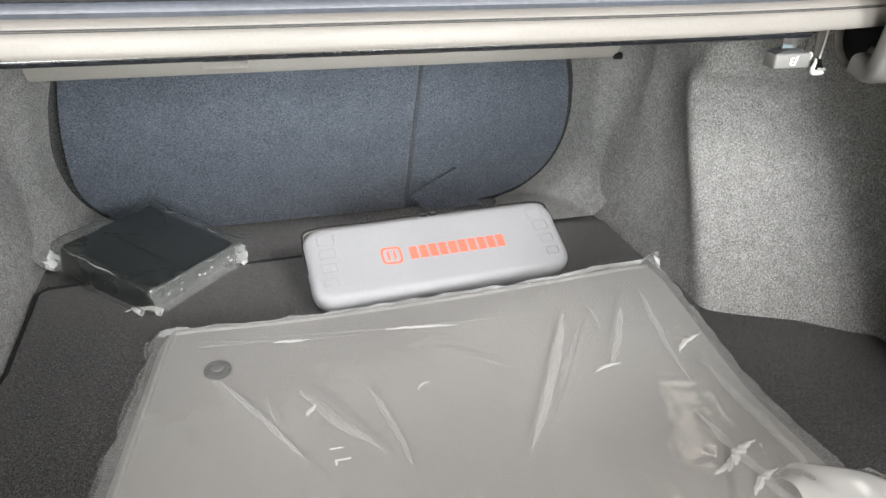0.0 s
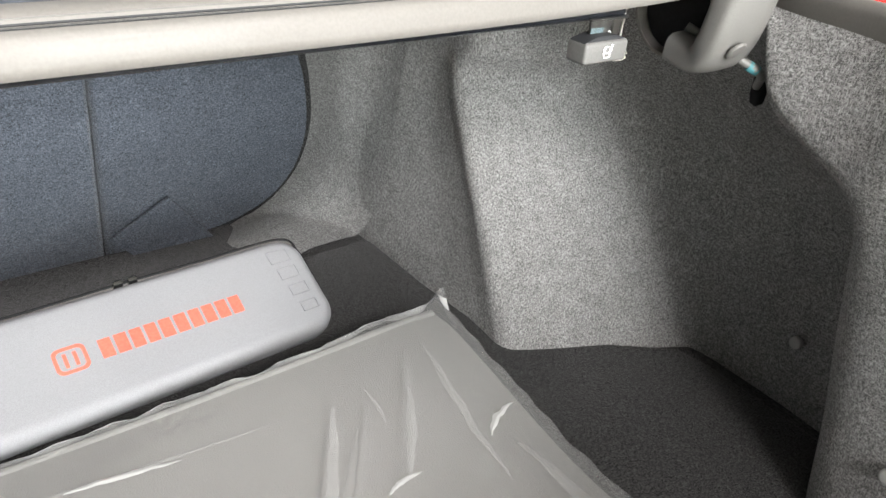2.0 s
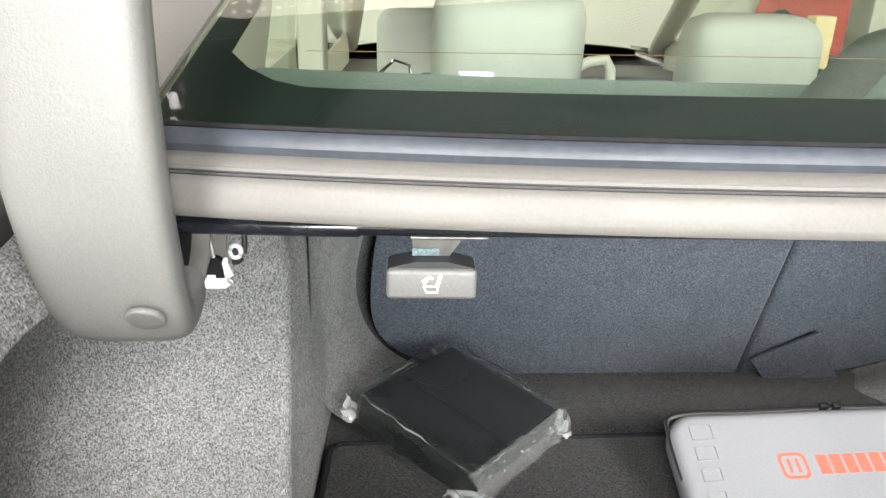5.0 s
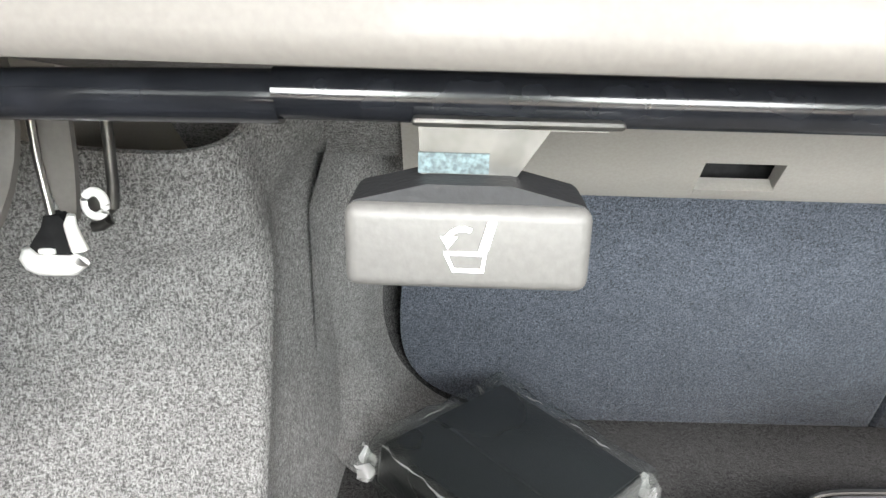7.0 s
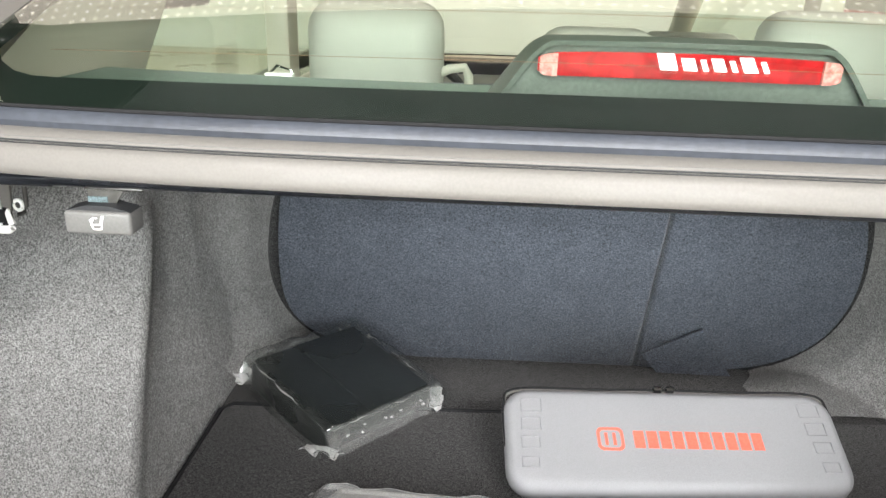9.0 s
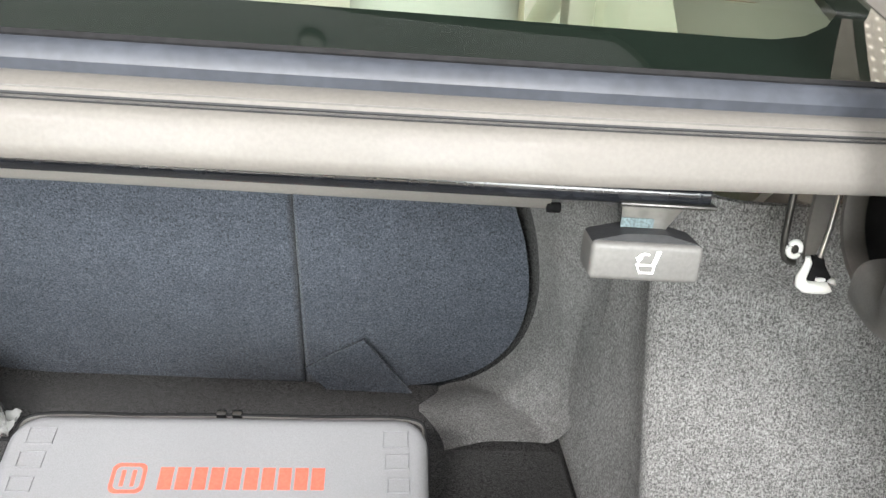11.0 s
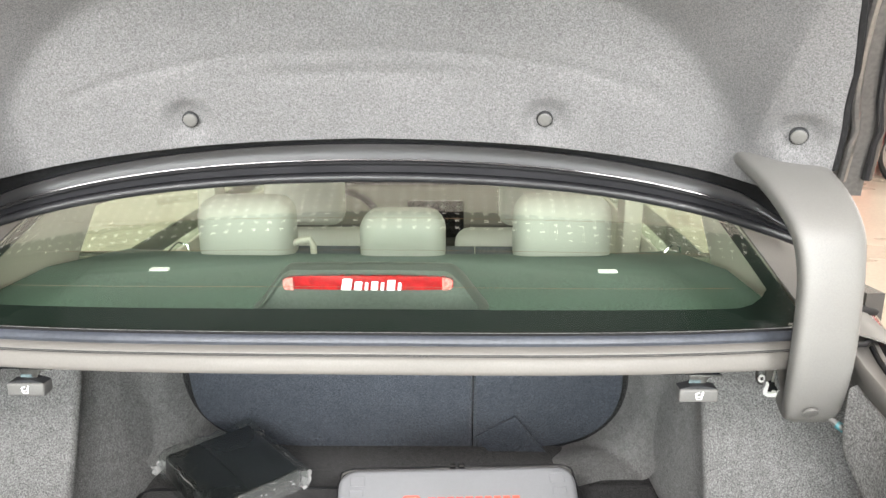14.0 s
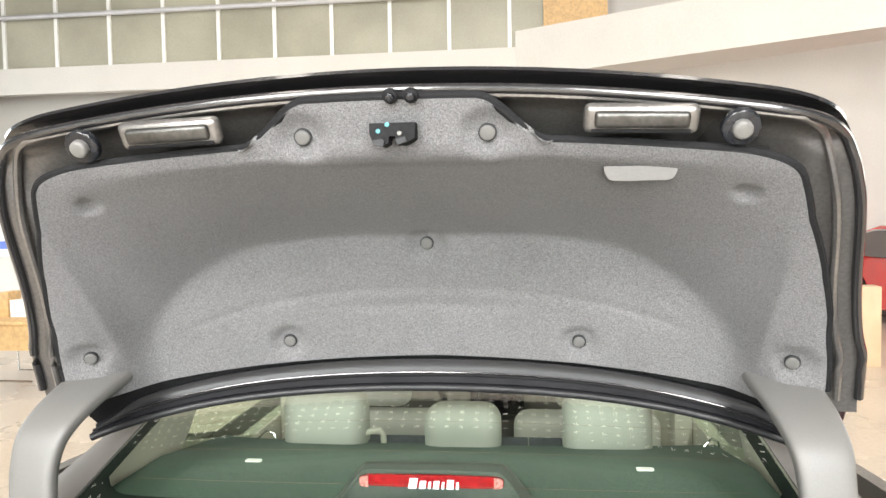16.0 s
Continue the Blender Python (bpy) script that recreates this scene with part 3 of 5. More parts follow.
# carpeted side liners: columns from the seat backwards, each a line of points from the floor up
LINER = [
    [(0.546, 1.50, 0.47), (0.548, 1.45, 0.66), (0.542, 1.39, 0.85), (0.50, 1.32, 1.0)],
    [(0.553, 1.38, 0.475), (0.556, 1.34, 0.66), (0.546, 1.28, 0.86), (0.49, 1.21, 1.0)],
    [(0.556, 1.24, 0.48), (0.566, 1.23, 0.66), (0.558, 1.20, 0.86), (0.51, 1.09, 1.0)],
    [(0.559, 1.06, 0.485), (0.578, 1.11, 0.66), (0.574, 1.14, 0.85), (0.53, 1.05, 0.985)],
    [(0.557, 0.940, 0.488), (0.569, 1.02, 0.66), (0.574, 1.095, 0.84), (0.56, 1.035, 0.955)],
    [(0.557, 0.886, 0.49), (0.559, 0.966, 0.66), (0.564, 1.050, 0.83), (0.575, 1.01, 0.94)],
    [(0.585, 0.859, 0.49), (0.588, 0.944, 0.66), (0.592, 1.026, 0.825), (0.605, 0.99, 0.935)],
    [(0.69, 0.811, 0.49), (0.68, 0.902, 0.66), (0.67, 0.988, 0.82), (0.66, 0.955, 0.945)],
    [(0.79, 0.766, 0.49), (0.766, 0.863, 0.66), (0.732, 0.960, 0.82), (0.69, 0.915, 0.96)],
    [(0.813, 0.742, 0.49), (0.789, 0.838, 0.66), (0.754, 0.928, 0.82), (0.69, 0.845, 0.98)],
]
for c in LINER:
    c.insert(3, tuple(0.5 * (p + q) for p, q in zip(c[2], c[3])))
# the wide pocket behind the wheel arch, which runs on behind the frame of the opening
LINER += [
    [(0.817, 0.67, 0.49), (0.806, 0.74, 0.66), (0.782, 0.80, 0.80), (0.735, 0.79, 0.895), (0.66, 0.745, 0.99)],
    [(0.815, 0.57, 0.49), (0.812, 0.61, 0.66), (0.79, 0.665, 0.79), (0.735, 0.675, 0.885), (0.645, 0.66, 0.985)],
    [(0.80, 0.50, 0.49), (0.80, 0.52, 0.66), (0.775, 0.575, 0.78), (0.72, 0.60, 0.86), (0.64, 0.60, 0.935)],
    [(0.73, 0.455, 0.49), (0.735, 0.475, 0.66), (0.72, 0.51, 0.76), (0.69, 0.53, 0.82), (0.64, 0.535, 0.88)],
    [(0.69, 0.465, 0.49), (0.685, 0.48, 0.66), (0.675, 0.495, 0.74), (0.66, 0.51, 0.80), (0.645, 0.525, 0.85)],
]
# inner edge of the felt frame round the pocket, and the frame's outer edge
FRAME_IN = [(0.608, 0.665, 1.006), (0.590, 0.635, 0.945), (0.592, 0.592, 0.914), (0.596, 0.560, 0.897), (0.601, 0.540, 0.879), (0.612, 0.528, 0.845), (0.628, 0.524, 0.793), (0.645, 0.515, 0.709), (0.657, 0.502, 0.624), (0.665, 0.487, 0.512), (0.665, 0.48, 0.485)]
FRAME_OUT = [(0.614, 0.665, 1.016), (0.606, 0.630, 1.015), (0.598, 0.565, 1.013), (0.582, 0.515, 1.008), (0.563, 0.475, 0.995), (0.586, 0.440, 0.94), (0.605, 0.425, 0.83), (0.625, 0.415, 0.734), (0.640, 0.405, 0.656), (0.650, 0.395, 0.553), (0.652, 0.388, 0.485)]

# on the driver's side the frame is a narrower strip, set higher
FRAME_IN_LEFT = [(0.622, 0.72, 0.985), (0.620, 0.69, 0.970), (0.620, 0.64, 0.976), (0.620, 0.608, 0.973), (0.619, 0.582, 0.962), (0.618, 0.558, 0.943), (0.616, 0.538, 0.91), (0.612, 0.520, 0.85), (0.610, 0.50, 0.75), (0.610, 0.47, 0.60), (0.611, 0.45, 0.485)]
FRAME_OUT_LEFT = [(0.648, 0.72, 1.012), (0.640, 0.69, 1.014), (0.634, 0.65, 1.014), (0.626, 0.60, 1.013), (0.619, 0.56, 1.011), (0.606, 0.52, 1.007), (0.587, 0.475, 0.995), (0.590, 0.43, 0.94), (0.604, 0.40, 0.80), (0.598, 0.37, 0.62), (0.603, 0.348, 0.485)]


def liner_point(u, v, sx):
    level = [spline([c[k] for c in LINER], u) for k in range(5)]
    p = spline(level, v)
    return (p.x * sx, p.y, p.z)


def frame_point(u, v, sx):
    """The felt frame: rolled over at the pocket's edge, slightly full in the middle."""
    a, b = spline(FRAME_IN if sx > 0 else FRAME_IN_LEFT, u), spline(FRAME_OUT if sx > 0 else FRAME_OUT_LEFT, u)
    d = (b - a).normalized()
    mid = a.lerp(b, 0.5) + Vector((-0.006, -0.002, 0.002))
    p = spline([a + Vector((0.055, 0.02, 0.004)), a + Vector((0.02, 0.006, 0.0)) - 0.004 * d, a + 0.006 * d, a.lerp(b, 0.22) + Vector((-0.006, -0.002, 0)), mid, b], v)
    return (p.x * sx, p.y, p.z)


def roll_edge(k):
    """The outline of the seat back's side and lower corner, from the top down."""
    return spline([(0.43, 0.90), (0.462, 0.82), (0.487, 0.75), (0.502, 0.66), (0.490, 0.58), (0.452, 0.522), (0.40, 0.488), (0.345, 0.478)], k)


def roll_point(u, v, sx):
    """The moulded roll of carpet between the seat back and the liner."""
    p = roll_edge(u)
    d = roll_edge(min(1, u + 0.01)) - roll_edge(max(0, u - 0.01))
    n = Vector((-d.y, d.x)).normalized()
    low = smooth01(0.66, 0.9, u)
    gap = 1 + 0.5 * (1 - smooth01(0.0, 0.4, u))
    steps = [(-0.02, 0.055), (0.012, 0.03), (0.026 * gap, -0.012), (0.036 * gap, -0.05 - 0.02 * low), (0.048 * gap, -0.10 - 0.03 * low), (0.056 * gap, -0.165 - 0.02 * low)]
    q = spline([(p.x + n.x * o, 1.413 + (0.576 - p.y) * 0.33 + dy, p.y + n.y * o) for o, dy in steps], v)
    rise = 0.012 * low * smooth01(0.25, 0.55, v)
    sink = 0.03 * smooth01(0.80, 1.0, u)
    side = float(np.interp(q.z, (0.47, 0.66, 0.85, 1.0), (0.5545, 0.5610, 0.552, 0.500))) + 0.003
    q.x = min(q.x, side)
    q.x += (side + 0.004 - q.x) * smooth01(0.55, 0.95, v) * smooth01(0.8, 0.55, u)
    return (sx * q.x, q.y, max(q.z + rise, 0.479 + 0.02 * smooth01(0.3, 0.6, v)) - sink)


for sx, nm in ((1, "side_liner"), (-1, "side_liner")):
    t = thing(nm, "dark grey felt carpet liner over the wheel arch", "trunk liner", group="side liners", place=(0.6 * sx, 0.8, 0.5))
    part("carpet", sheet(lambda u, v, s=sx: liner_point(u if s > 0 else 1 - u, v, s), 150, 48, 0.006), CARPET, t)
    # inner strip of the roll in dark carpet, painting the shade beside the seat
    part("seat_gap_shade", sheet(lambda u, v, s=sx: roll_point(u if s < 0 else 1 - u, 0.26 * v, s), 60, 12), FLOOR_CARPET, t, "carpet beside the seat, coloured dark for the shade in the gap")
    part("corner_roll", sheet(lambda u, v, s=sx: roll_point(u if s < 0 else 1 - u, 0.26 + 0.74 * v, s), 60, 16), CARPET, t, "moulded roll of carpet beside the seat")
    part("opening_frame", sheet(lambda u, v, s=sx: frame_point(u if s > 0 else 1 - u, v, s), 80, 30, 0.004), CARPET, t, "grey felt frame round the side pocket")
    part("rear_side", sheet(lambda u, v, s=sx: (s * (0.604 + (0.048 if s > 0 else 0.0) + 0.01 * u), (0.392 if s > 0 else 0.352) - 0.38 * u, 0.48 + (0.46 - 0.14 * u) * v), 8, 12, 0.006), CARPET, t)
    for px, py, pz in ((0.803, 0.613, 0.597), (0.588, 0.483, 0.908), (0.636, 0.425, 0.630)):
        part("stud", cyl((sx * px, py, pz), (1, 0, 0), 0.0085, 0.010, 20, 0.003), STUD_PLASTIC, t)

# trunk floor
lo = sheet(lambda u, v: ((v * 2 - 1) * 0.84, 1.56 - u * 1.56, 0.482 - 0.02 * smooth01(1.26, 1.45, 1.56 - u * 1.56)), 60, 4, 0.01)
tagged(part("trunk_floor", lo, FLOOR_CARPET), "dark carpeted trunk floor sloping down towards the seats", "trunk floor", kind="structure")
board = thing("floor_board", "dark grey speckled carpet board on the trunk floor", "floor board", place=(0, 0.7, 0.48))
outline = [(-0.543, 1.19), (-0.53, 1.2), (0.535, 1.245), (0.547, 1.235), (0.548, 1.08), (0.552, 0.97), (0.572, 0.905), (0.617, 0.87), (0.70, 0.81), (0.78, 0.755), (0.79, 0.7), (0.79, 0.5), (0.70, 0.42),
           (0.68, 0.2), (0.65, 0.05), (-0.65, 0.05), (-0.68, 0.2), (-0.70, 0.42), (-0.79, 0.5), (-0.79, 0.7), (-0.78, 0.755), (-0.70, 0.81), (-0.617, 0.87), (-0.568, 0.905), (-0.545, 0.97), (-0.543, 1.08)]
bm = prism(outline, 0.02, pose(0, 0, 0.48))
bmesh.ops.bevel(bm, geom=[e for e in bm.edges if min(v.co.z for v in e.verts) > 0.499], offset=0.006, segments=3, affect="EDGES", profile=0.5)
part("carpet", bm, FLOOR_CARPET, board)

# black tube laid along the board's edge where the gap is only shaded
part("edge_gap_shade", tube([(-0.572, 0.893, 0.4985), (-0.560, 0.92, 0.4985), (-0.5485, 0.97, 0.4985), (-0.5465, 1.08, 0.4975), (-0.5465, 1.185, 0.4975), (-0.53, 1.2035, 0.4975), (-0.30, 1.2125, 0.4975), (0.10, 1.2295, 0.4975)], 0.0042, 8), RUBBER, board, "black line for the shade in the gap along the board's edge")

# back of the rear seat, split in two
seat = thing("rear_seat", "rear seat with dark carpeted back and cream leather headrests", "car seat", place=(0, 1.5, 0.42))


def seat_y(z):
    return 1.413 + (0.576 - z) * 0.33


def seat_panel(x0, x1):
    """A carpeted panel of the seat back; its outer side follows the liner's roll."""
    if x0 < 0:
        side = [(-0.42, 1.0), (-0.455, 0.88), (-0.478, 0.79), (-0.492, 0.70), (-0.496, 0.62), (-0.486, 0.565), (-0.455, 0.522), (-0.40, 0.493), (-0.33, 0.470), (-0.25, 0.463), (x1, 0.463), (x1, 1.0)]
    else:
        side = [(0.395, 1.0), (0.43, 0.90), (0.462, 0.82), (0.487, 0.75), (0.502, 0.66), (0.490, 0.58), (0.452, 0.522), (0.39, 0.485), (0.31, 0.468), (0.24, 0.463), (x0, 0.463), (x0, 1.0)]
    pts = [tuple(spline(side[:10], k / 45).xy) for k in range(46)] + side[10:]
    bm = prism(pts, 0.09, Matrix.Identity(4))
    for v in bm.verts:
        x, z, d = v.co
        v.co = Vector((x, seat_y(z) + d, z))
    bmesh.ops.bevel(bm, geom=[e for e in bm.edges if all(abs(v.co.y - seat_y(v.co.z)) < 1e-4 for v in e.verts)], offset=0.010, segments=4, affect="EDGES", profile=0.5)
    return bm


part("seat_back", seat_panel(-0.5, 0.1605), SEAT_CARPET, seat, "large dark carpeted seat back")
part("seat_back", seat_panel(0.1630, 0.5), SEAT_CARPET, seat, "small dark carpeted seat back")
# base coloured near black in place of the shade at the seat's foot
part("seat_base", extrude_x([(1.47, 0.40), (1.465, 0.488), (1.50, 0.50), (1.60, 0.40)], -0.53, 0.53), GAP_SHADE_FELT, seat)
flap = [(0.166, 0.508), (0.260, 0.577), (0.338, 0.466), (0.20, 0.466)]
bm = prism(flap, 0.006, Matrix.Identity(4))
for v in bm.verts:
    x, z, d = v.co
    v.co = Vector((x, seat_y(z) - 0.012 - d + 0.004 * (x < 0.2), z))
part("carpet_flap", bm, SEAT_CARPET, seat, "loose triangular carpet flap", smooth=False)


def headrest(x, w, h, y, z, parent, name="headrest"):
    bm = box(x - w / 2, x + w / 2, y - 0.05, y + 0.06, z, z + h, 0.04, 5)
    r = part(name, bm, CREAM, parent, "cream leather headrest")
    for s in (-1, 1):
        part("post", cyl((x + s * w * 0.25, y, z - 0.03), (0, 0, 1), 0.006, 0.09, 10), CHROME, r)
    return r


headrest(-0.311, 0.196, 0.172, 1.31, 0.948, seat)
headrest(0.012, 0.176, 0.140, 1.31, 0.952, seat)
headrest(0.339, 0.198, 0.174, 1.31, 0.950, seat)
part("upper_back", box(-0.6, 0.6, 1.375, 1.52, 0.80, 0.935, 0.02, 4), CREAM, seat, "cream leather seat shoulder")

part("belt_guide", tube([(-0.252, 1.30, 1.004), (-0.228, 1.30, 1.016), (-0.203, 1.30, 1.028), (-0.181, 1.30, 1.031), (-0.174, 1.30, 1.018), (-0.173, 1.30, 0.99)], 0.007, 10), CREAM_TRIM, seat, "cream plastic belt guide")
for x0, x1 in ((-0.482, -0.434), (0.546, 0.584)):
    part("belt_loop", tube([(x0, 1.30, 0.985), (x0 + 0.004, 1.30, 1.006), (0.5 * (x0 + x1), 1.30, 1.024), (x1 - 0.004, 1.30, 1.018), (x1, 1.30, 0.99)], 0.0022, 8), CHROME, seat, "thin bright belt loop")

# parcel shelf, brake lamp
part("parcel_shelf", extrude_x([(0.72, 1.045), (0.74, 1.055), (1.0, 1.05), (1.30, 1.0), (1.31, 0.985), (1.0, 1.035), (0.74, 1.04)], -0.58, 0.58, 24, lambda x: (0.8 * rail_bow(x)[0], 0)), SHELF_FELT, car, "dark felt parcel shelf")


def arch(u):
    """The housing's height along its width: flat on top, soft shoulders down to the shelf."""
    return 0.066 * smooth01(1.0, 0.6, abs(u)) - 0.003 * u * u


lamp = part("brake_lamp_housing", sheet(lambda u, v: (0.005 + (u * 2 - 1) * (0.175 + 0.01 * v), 0.803 + 0.06 * v, 1.05 + arch(u * 2 - 1) + 0.005 * math.sin(math.pi * v) - 0.006 * v), 80, 6, 0.004), LAMP_GREY, car, "dark brake lamp housing")
part("brake_lens", sheet(lambda u, v: (0.005 + (u * 2 - 1) * 0.118, 0.805 - 0.006 * (1 - (u * 2 - 1) ** 2), 1.0985 - 0.002 * (u * 2 - 1) ** 2 + (v - 0.5) * 0.02 * (1 - 0.12 * (u * 2 - 1) ** 2 - 0.35 * abs(u * 2 - 1) ** 20)), 60, 3, 0.006), RED_LENS, lamp, "red brake lamp lens")
# small pale patches that paint the glare at both ends of the lens
for q in (-1, 1):
    part("lens_end_glare", sheet(lambda u, v, q=q: (0.005 + q * (0.103 + 0.014 * u), 0.8005, 1.0985 - 0.0017 + (v - 0.5) * 0.0175 * (1 - 0.35 * u ** 4)), 6, 3, 0.003), LENS_GLARE, lamp, "pale pink patch for the glare at the lens's end")
part("housing_face", sheet(lambda u, v: (0.005 + (u * 2 - 1) * 0.175, 0.811, 1.048 + v * (0.002 + arch(u * 2 - 1))), 80, 2, 0.003), LAMP_GREY, lamp)
for s in (-1, 1):
    part("vent_mark", box(s * 0.378 - 0.016, s * 0.378 + 0.016, 1.008, 1.024, 1.048, 1.0525, 0.004), WHITE_INK, car, "small pale tag on the shelf")

# rear window
GB = lambda x: (0.696 + 0.05 * (abs(x) / 0.62) ** 3, 1.066 - 0.004 * (x / 0.6) ** 2)


def glass_point(u, v, off=0.0):
    x = (u * 2 - 1) * (0.585 - 0.13 * v)
    y0, z0 = GB(x)
    y1, z1 = 1.48 - 0.06 * (x / 0.6) ** 2, 1.34 - 0.05 * (x / 0.6) ** 2
    return (x, y0 + (y1 - y0) * v, z0 + (z1 - z0) * v + 0.03 * math.sin(math.pi * v) - off)


rw = part("rear_window", sheet(lambda u, v: glass_point(u, v), 30, 16), REAR_GLASS, car, "green tinted rear window")
part("frit_band", sheet(lambda u, v: glass_point(u, v * (0.052 + 0.09 * max(0.0, (abs(2 * u - 1) - 0.84) / 0.16) ** 2.4), 0.002), 60, 6), FRIT, rw, "black painted glass edge")
for s in (0, 1):
    part("frit_band", sheet(lambda u, v, q=s: glass_point(q + (1 - 2 * q) * u * 0.02, v, 0.0022), 3, 16), FRIT, rw, "black painted glass edge")
for k in range(9):
    part("heater_line", tube([glass_point(0.06 + 0.88 * i / 12, 0.1 + 0.09 * k, 0.0015) for i in range(13)], 0.0002, 4), HEATER, rw)

# dealer sticker on the glass: plain bars
LETTERS = [(0.013, 0.020), (0.010, 0.015), (0.004, 0.0135), (0.009, 0.0155), (0.004, 0.0135), (0.0105, 0.018), (0.004, 0.0135)]
bar_x = -0.026
for bar_w, bar_h in LETTERS:
    def bar_fn(u, v, x0=bar_x, w=bar_w, h=bar_h):
        gx, gy, gz = glass_point(0.5, 0.088)
        return (x0 + u * w, gy + v * h * 0.86, gz + 0.0015 + v * h * 0.5)
    part("sticker_bar", sheet(bar_fn, 2, 2, 0.0004), WHITE_INK, rw, "white sticker lettering bar", smooth=False)
    bar_x += bar_w + 0.0042

# cabin: roof, pillars, side glass, seats, dashboard
part("roof", extrude_x([(1.44, 1.32), (1.5, 1.35), (2.2, 1.36), (2.7, 1.31), (2.9, 1.25), (2.9, 1.23), (2.2, 1.32), (1.5, 1.31)], -0.58, 0.58, 2), CREAM_TRIM, car, "cream roof lining")
for s in (-1, 1):
    def pillar_fn(u, v, s=s):
        x, y, z = glass_point(1.0, v)
        return (s * (x + 0.008 + 0.15 * u), y + 0.01 * u, z - 0.004 - 0.16 * u * u * (0.3 + v))
    # greige colour stands in for the pale room mirrored in the dark pillar
    part("pillar_skin", sheet(lambda u, v, f=pillar_fn, s=s: f(u if s > 0 else 1 - u, v), 8, 12, 0.003), PAINT_GREIGE, car, "dark rear pillar, coloured greige for the room reflected in it")
    part("rear_pillar", prism([(0.78, 1.03), (0.98, 0.99), (1.14, 1.0), (1.46, 1.29), (1.4, 1.32)], 0.05, Matrix(((0, 0, s, s * 0.60), (1, 0, 0, 0), (0, 1, 0, 0), (0, 0, 0, 1)))), CREAM_TRIM, car, "cream pillar trim")
    part("centre_pillar", box(s * 0.66 - 0.03, s * 0.66 + 0.03, 2.05, 2.15, 0.5, 1.33, 0.01), CREAM_TRIM, car, "cream pillar trim")
    part("front_pillar", tube([(s * 0.58, 2.85, 1.24), (s * 0.70, 3.7, 0.78)], 0.045), CREAM_TRIM, car, "cream pillar trim")
    part("side_window", box(s * 0.70 - 0.002, s * 0.70 + 0.002, 1.2, 3.4, 0.85, 1.28), SIDE_GLASS, car, "side window", smooth=False)
    part("door_panel", box(s * 0.72 - 0.03, s * 0.72 + 0.03, 1.2, 3.6, 0.3, 0.85, 0.02), CREAM_TRIM, car, "cream door panel")
    fs = thing("front_seat", "cream leather front seat", "car seat", group="front seats", place=(s * 0.36, 2.3, 0.3))
    part("backrest", box(s * 0.36 - 0.25, s * 0.36 + 0.25, 2.12, 2.25, 0.35, 0.84, 0.05, 4), CREAM, fs)
    headrest(s * 0.385, 0.26, 0.18, 2.2, 0.85, fs)
    part("cushion", box(s * 0.36 - 0.26, s * 0.36 + 0.26, 2.25, 2.8, 0.3, 0.45, 0.05, 4), CREAM, fs)
part("cabin_floor", box(-0.75, 0.75, 1.5, 3.9, 0.2, 0.3), DARK_PLASTIC, car, smooth=False)
dash = part("dashboard", extrude_x([(2.85, 0.35), (2.85, 0.55), (2.92, 0.68), (3.15, 0.73), (3.7, 0.71), (3.7, 0.3)], -0.72, 0.72, 2), DASH_GREY, car, "dark dashboard")
part("touch_screen", box(-0.10, 0.14, 2.88, 2.905, 0.63, 0.79, 0.006), GLOSS_RUBBER, dash, "black touch screen")
for k in range(3):
    part("knob", cyl((-0.09 + k * 0.09, 2.845, 0.52), (0, 1, 0), 0.026, 0.03, 20, 0.004), CHROME, dash)
bm = tube([(-0.36 + 0.18 * math.cos(a), 2.65 + 0.05 * math.sin(a), 0.70 + 0.17 * math.sin(a)) for a in [k * math.tau / 32 for k in range(33)]], 0.015, 8)
part("steering_wheel", bm, DARK_PLASTIC, dash, "dark steering wheel")
part("mirror_stem", box(-0.11, 0.11, 2.8, 2.83, 1.15, 1.2, 0.012), DARK_PLASTIC, car, "inside rear mirror")

# painted opening frame, fenders, hinge channel


def edge_x(y, s):
    """Half the width of the trunk opening at y: it narrows towards the rear."""
    return float(np.interp(y, (0.0, 0.30, 0.42, 0.48, 0.52, 0.565, 0.63, 0.665, 0.72, 0.80, 0.95), (0.47, 0.503, 0.538, 0.566, 0.584, 0.598, 0.608, 0.614, 0.628, 0.655, 0.70))) + (0.022 if s < 0 else 0.0)


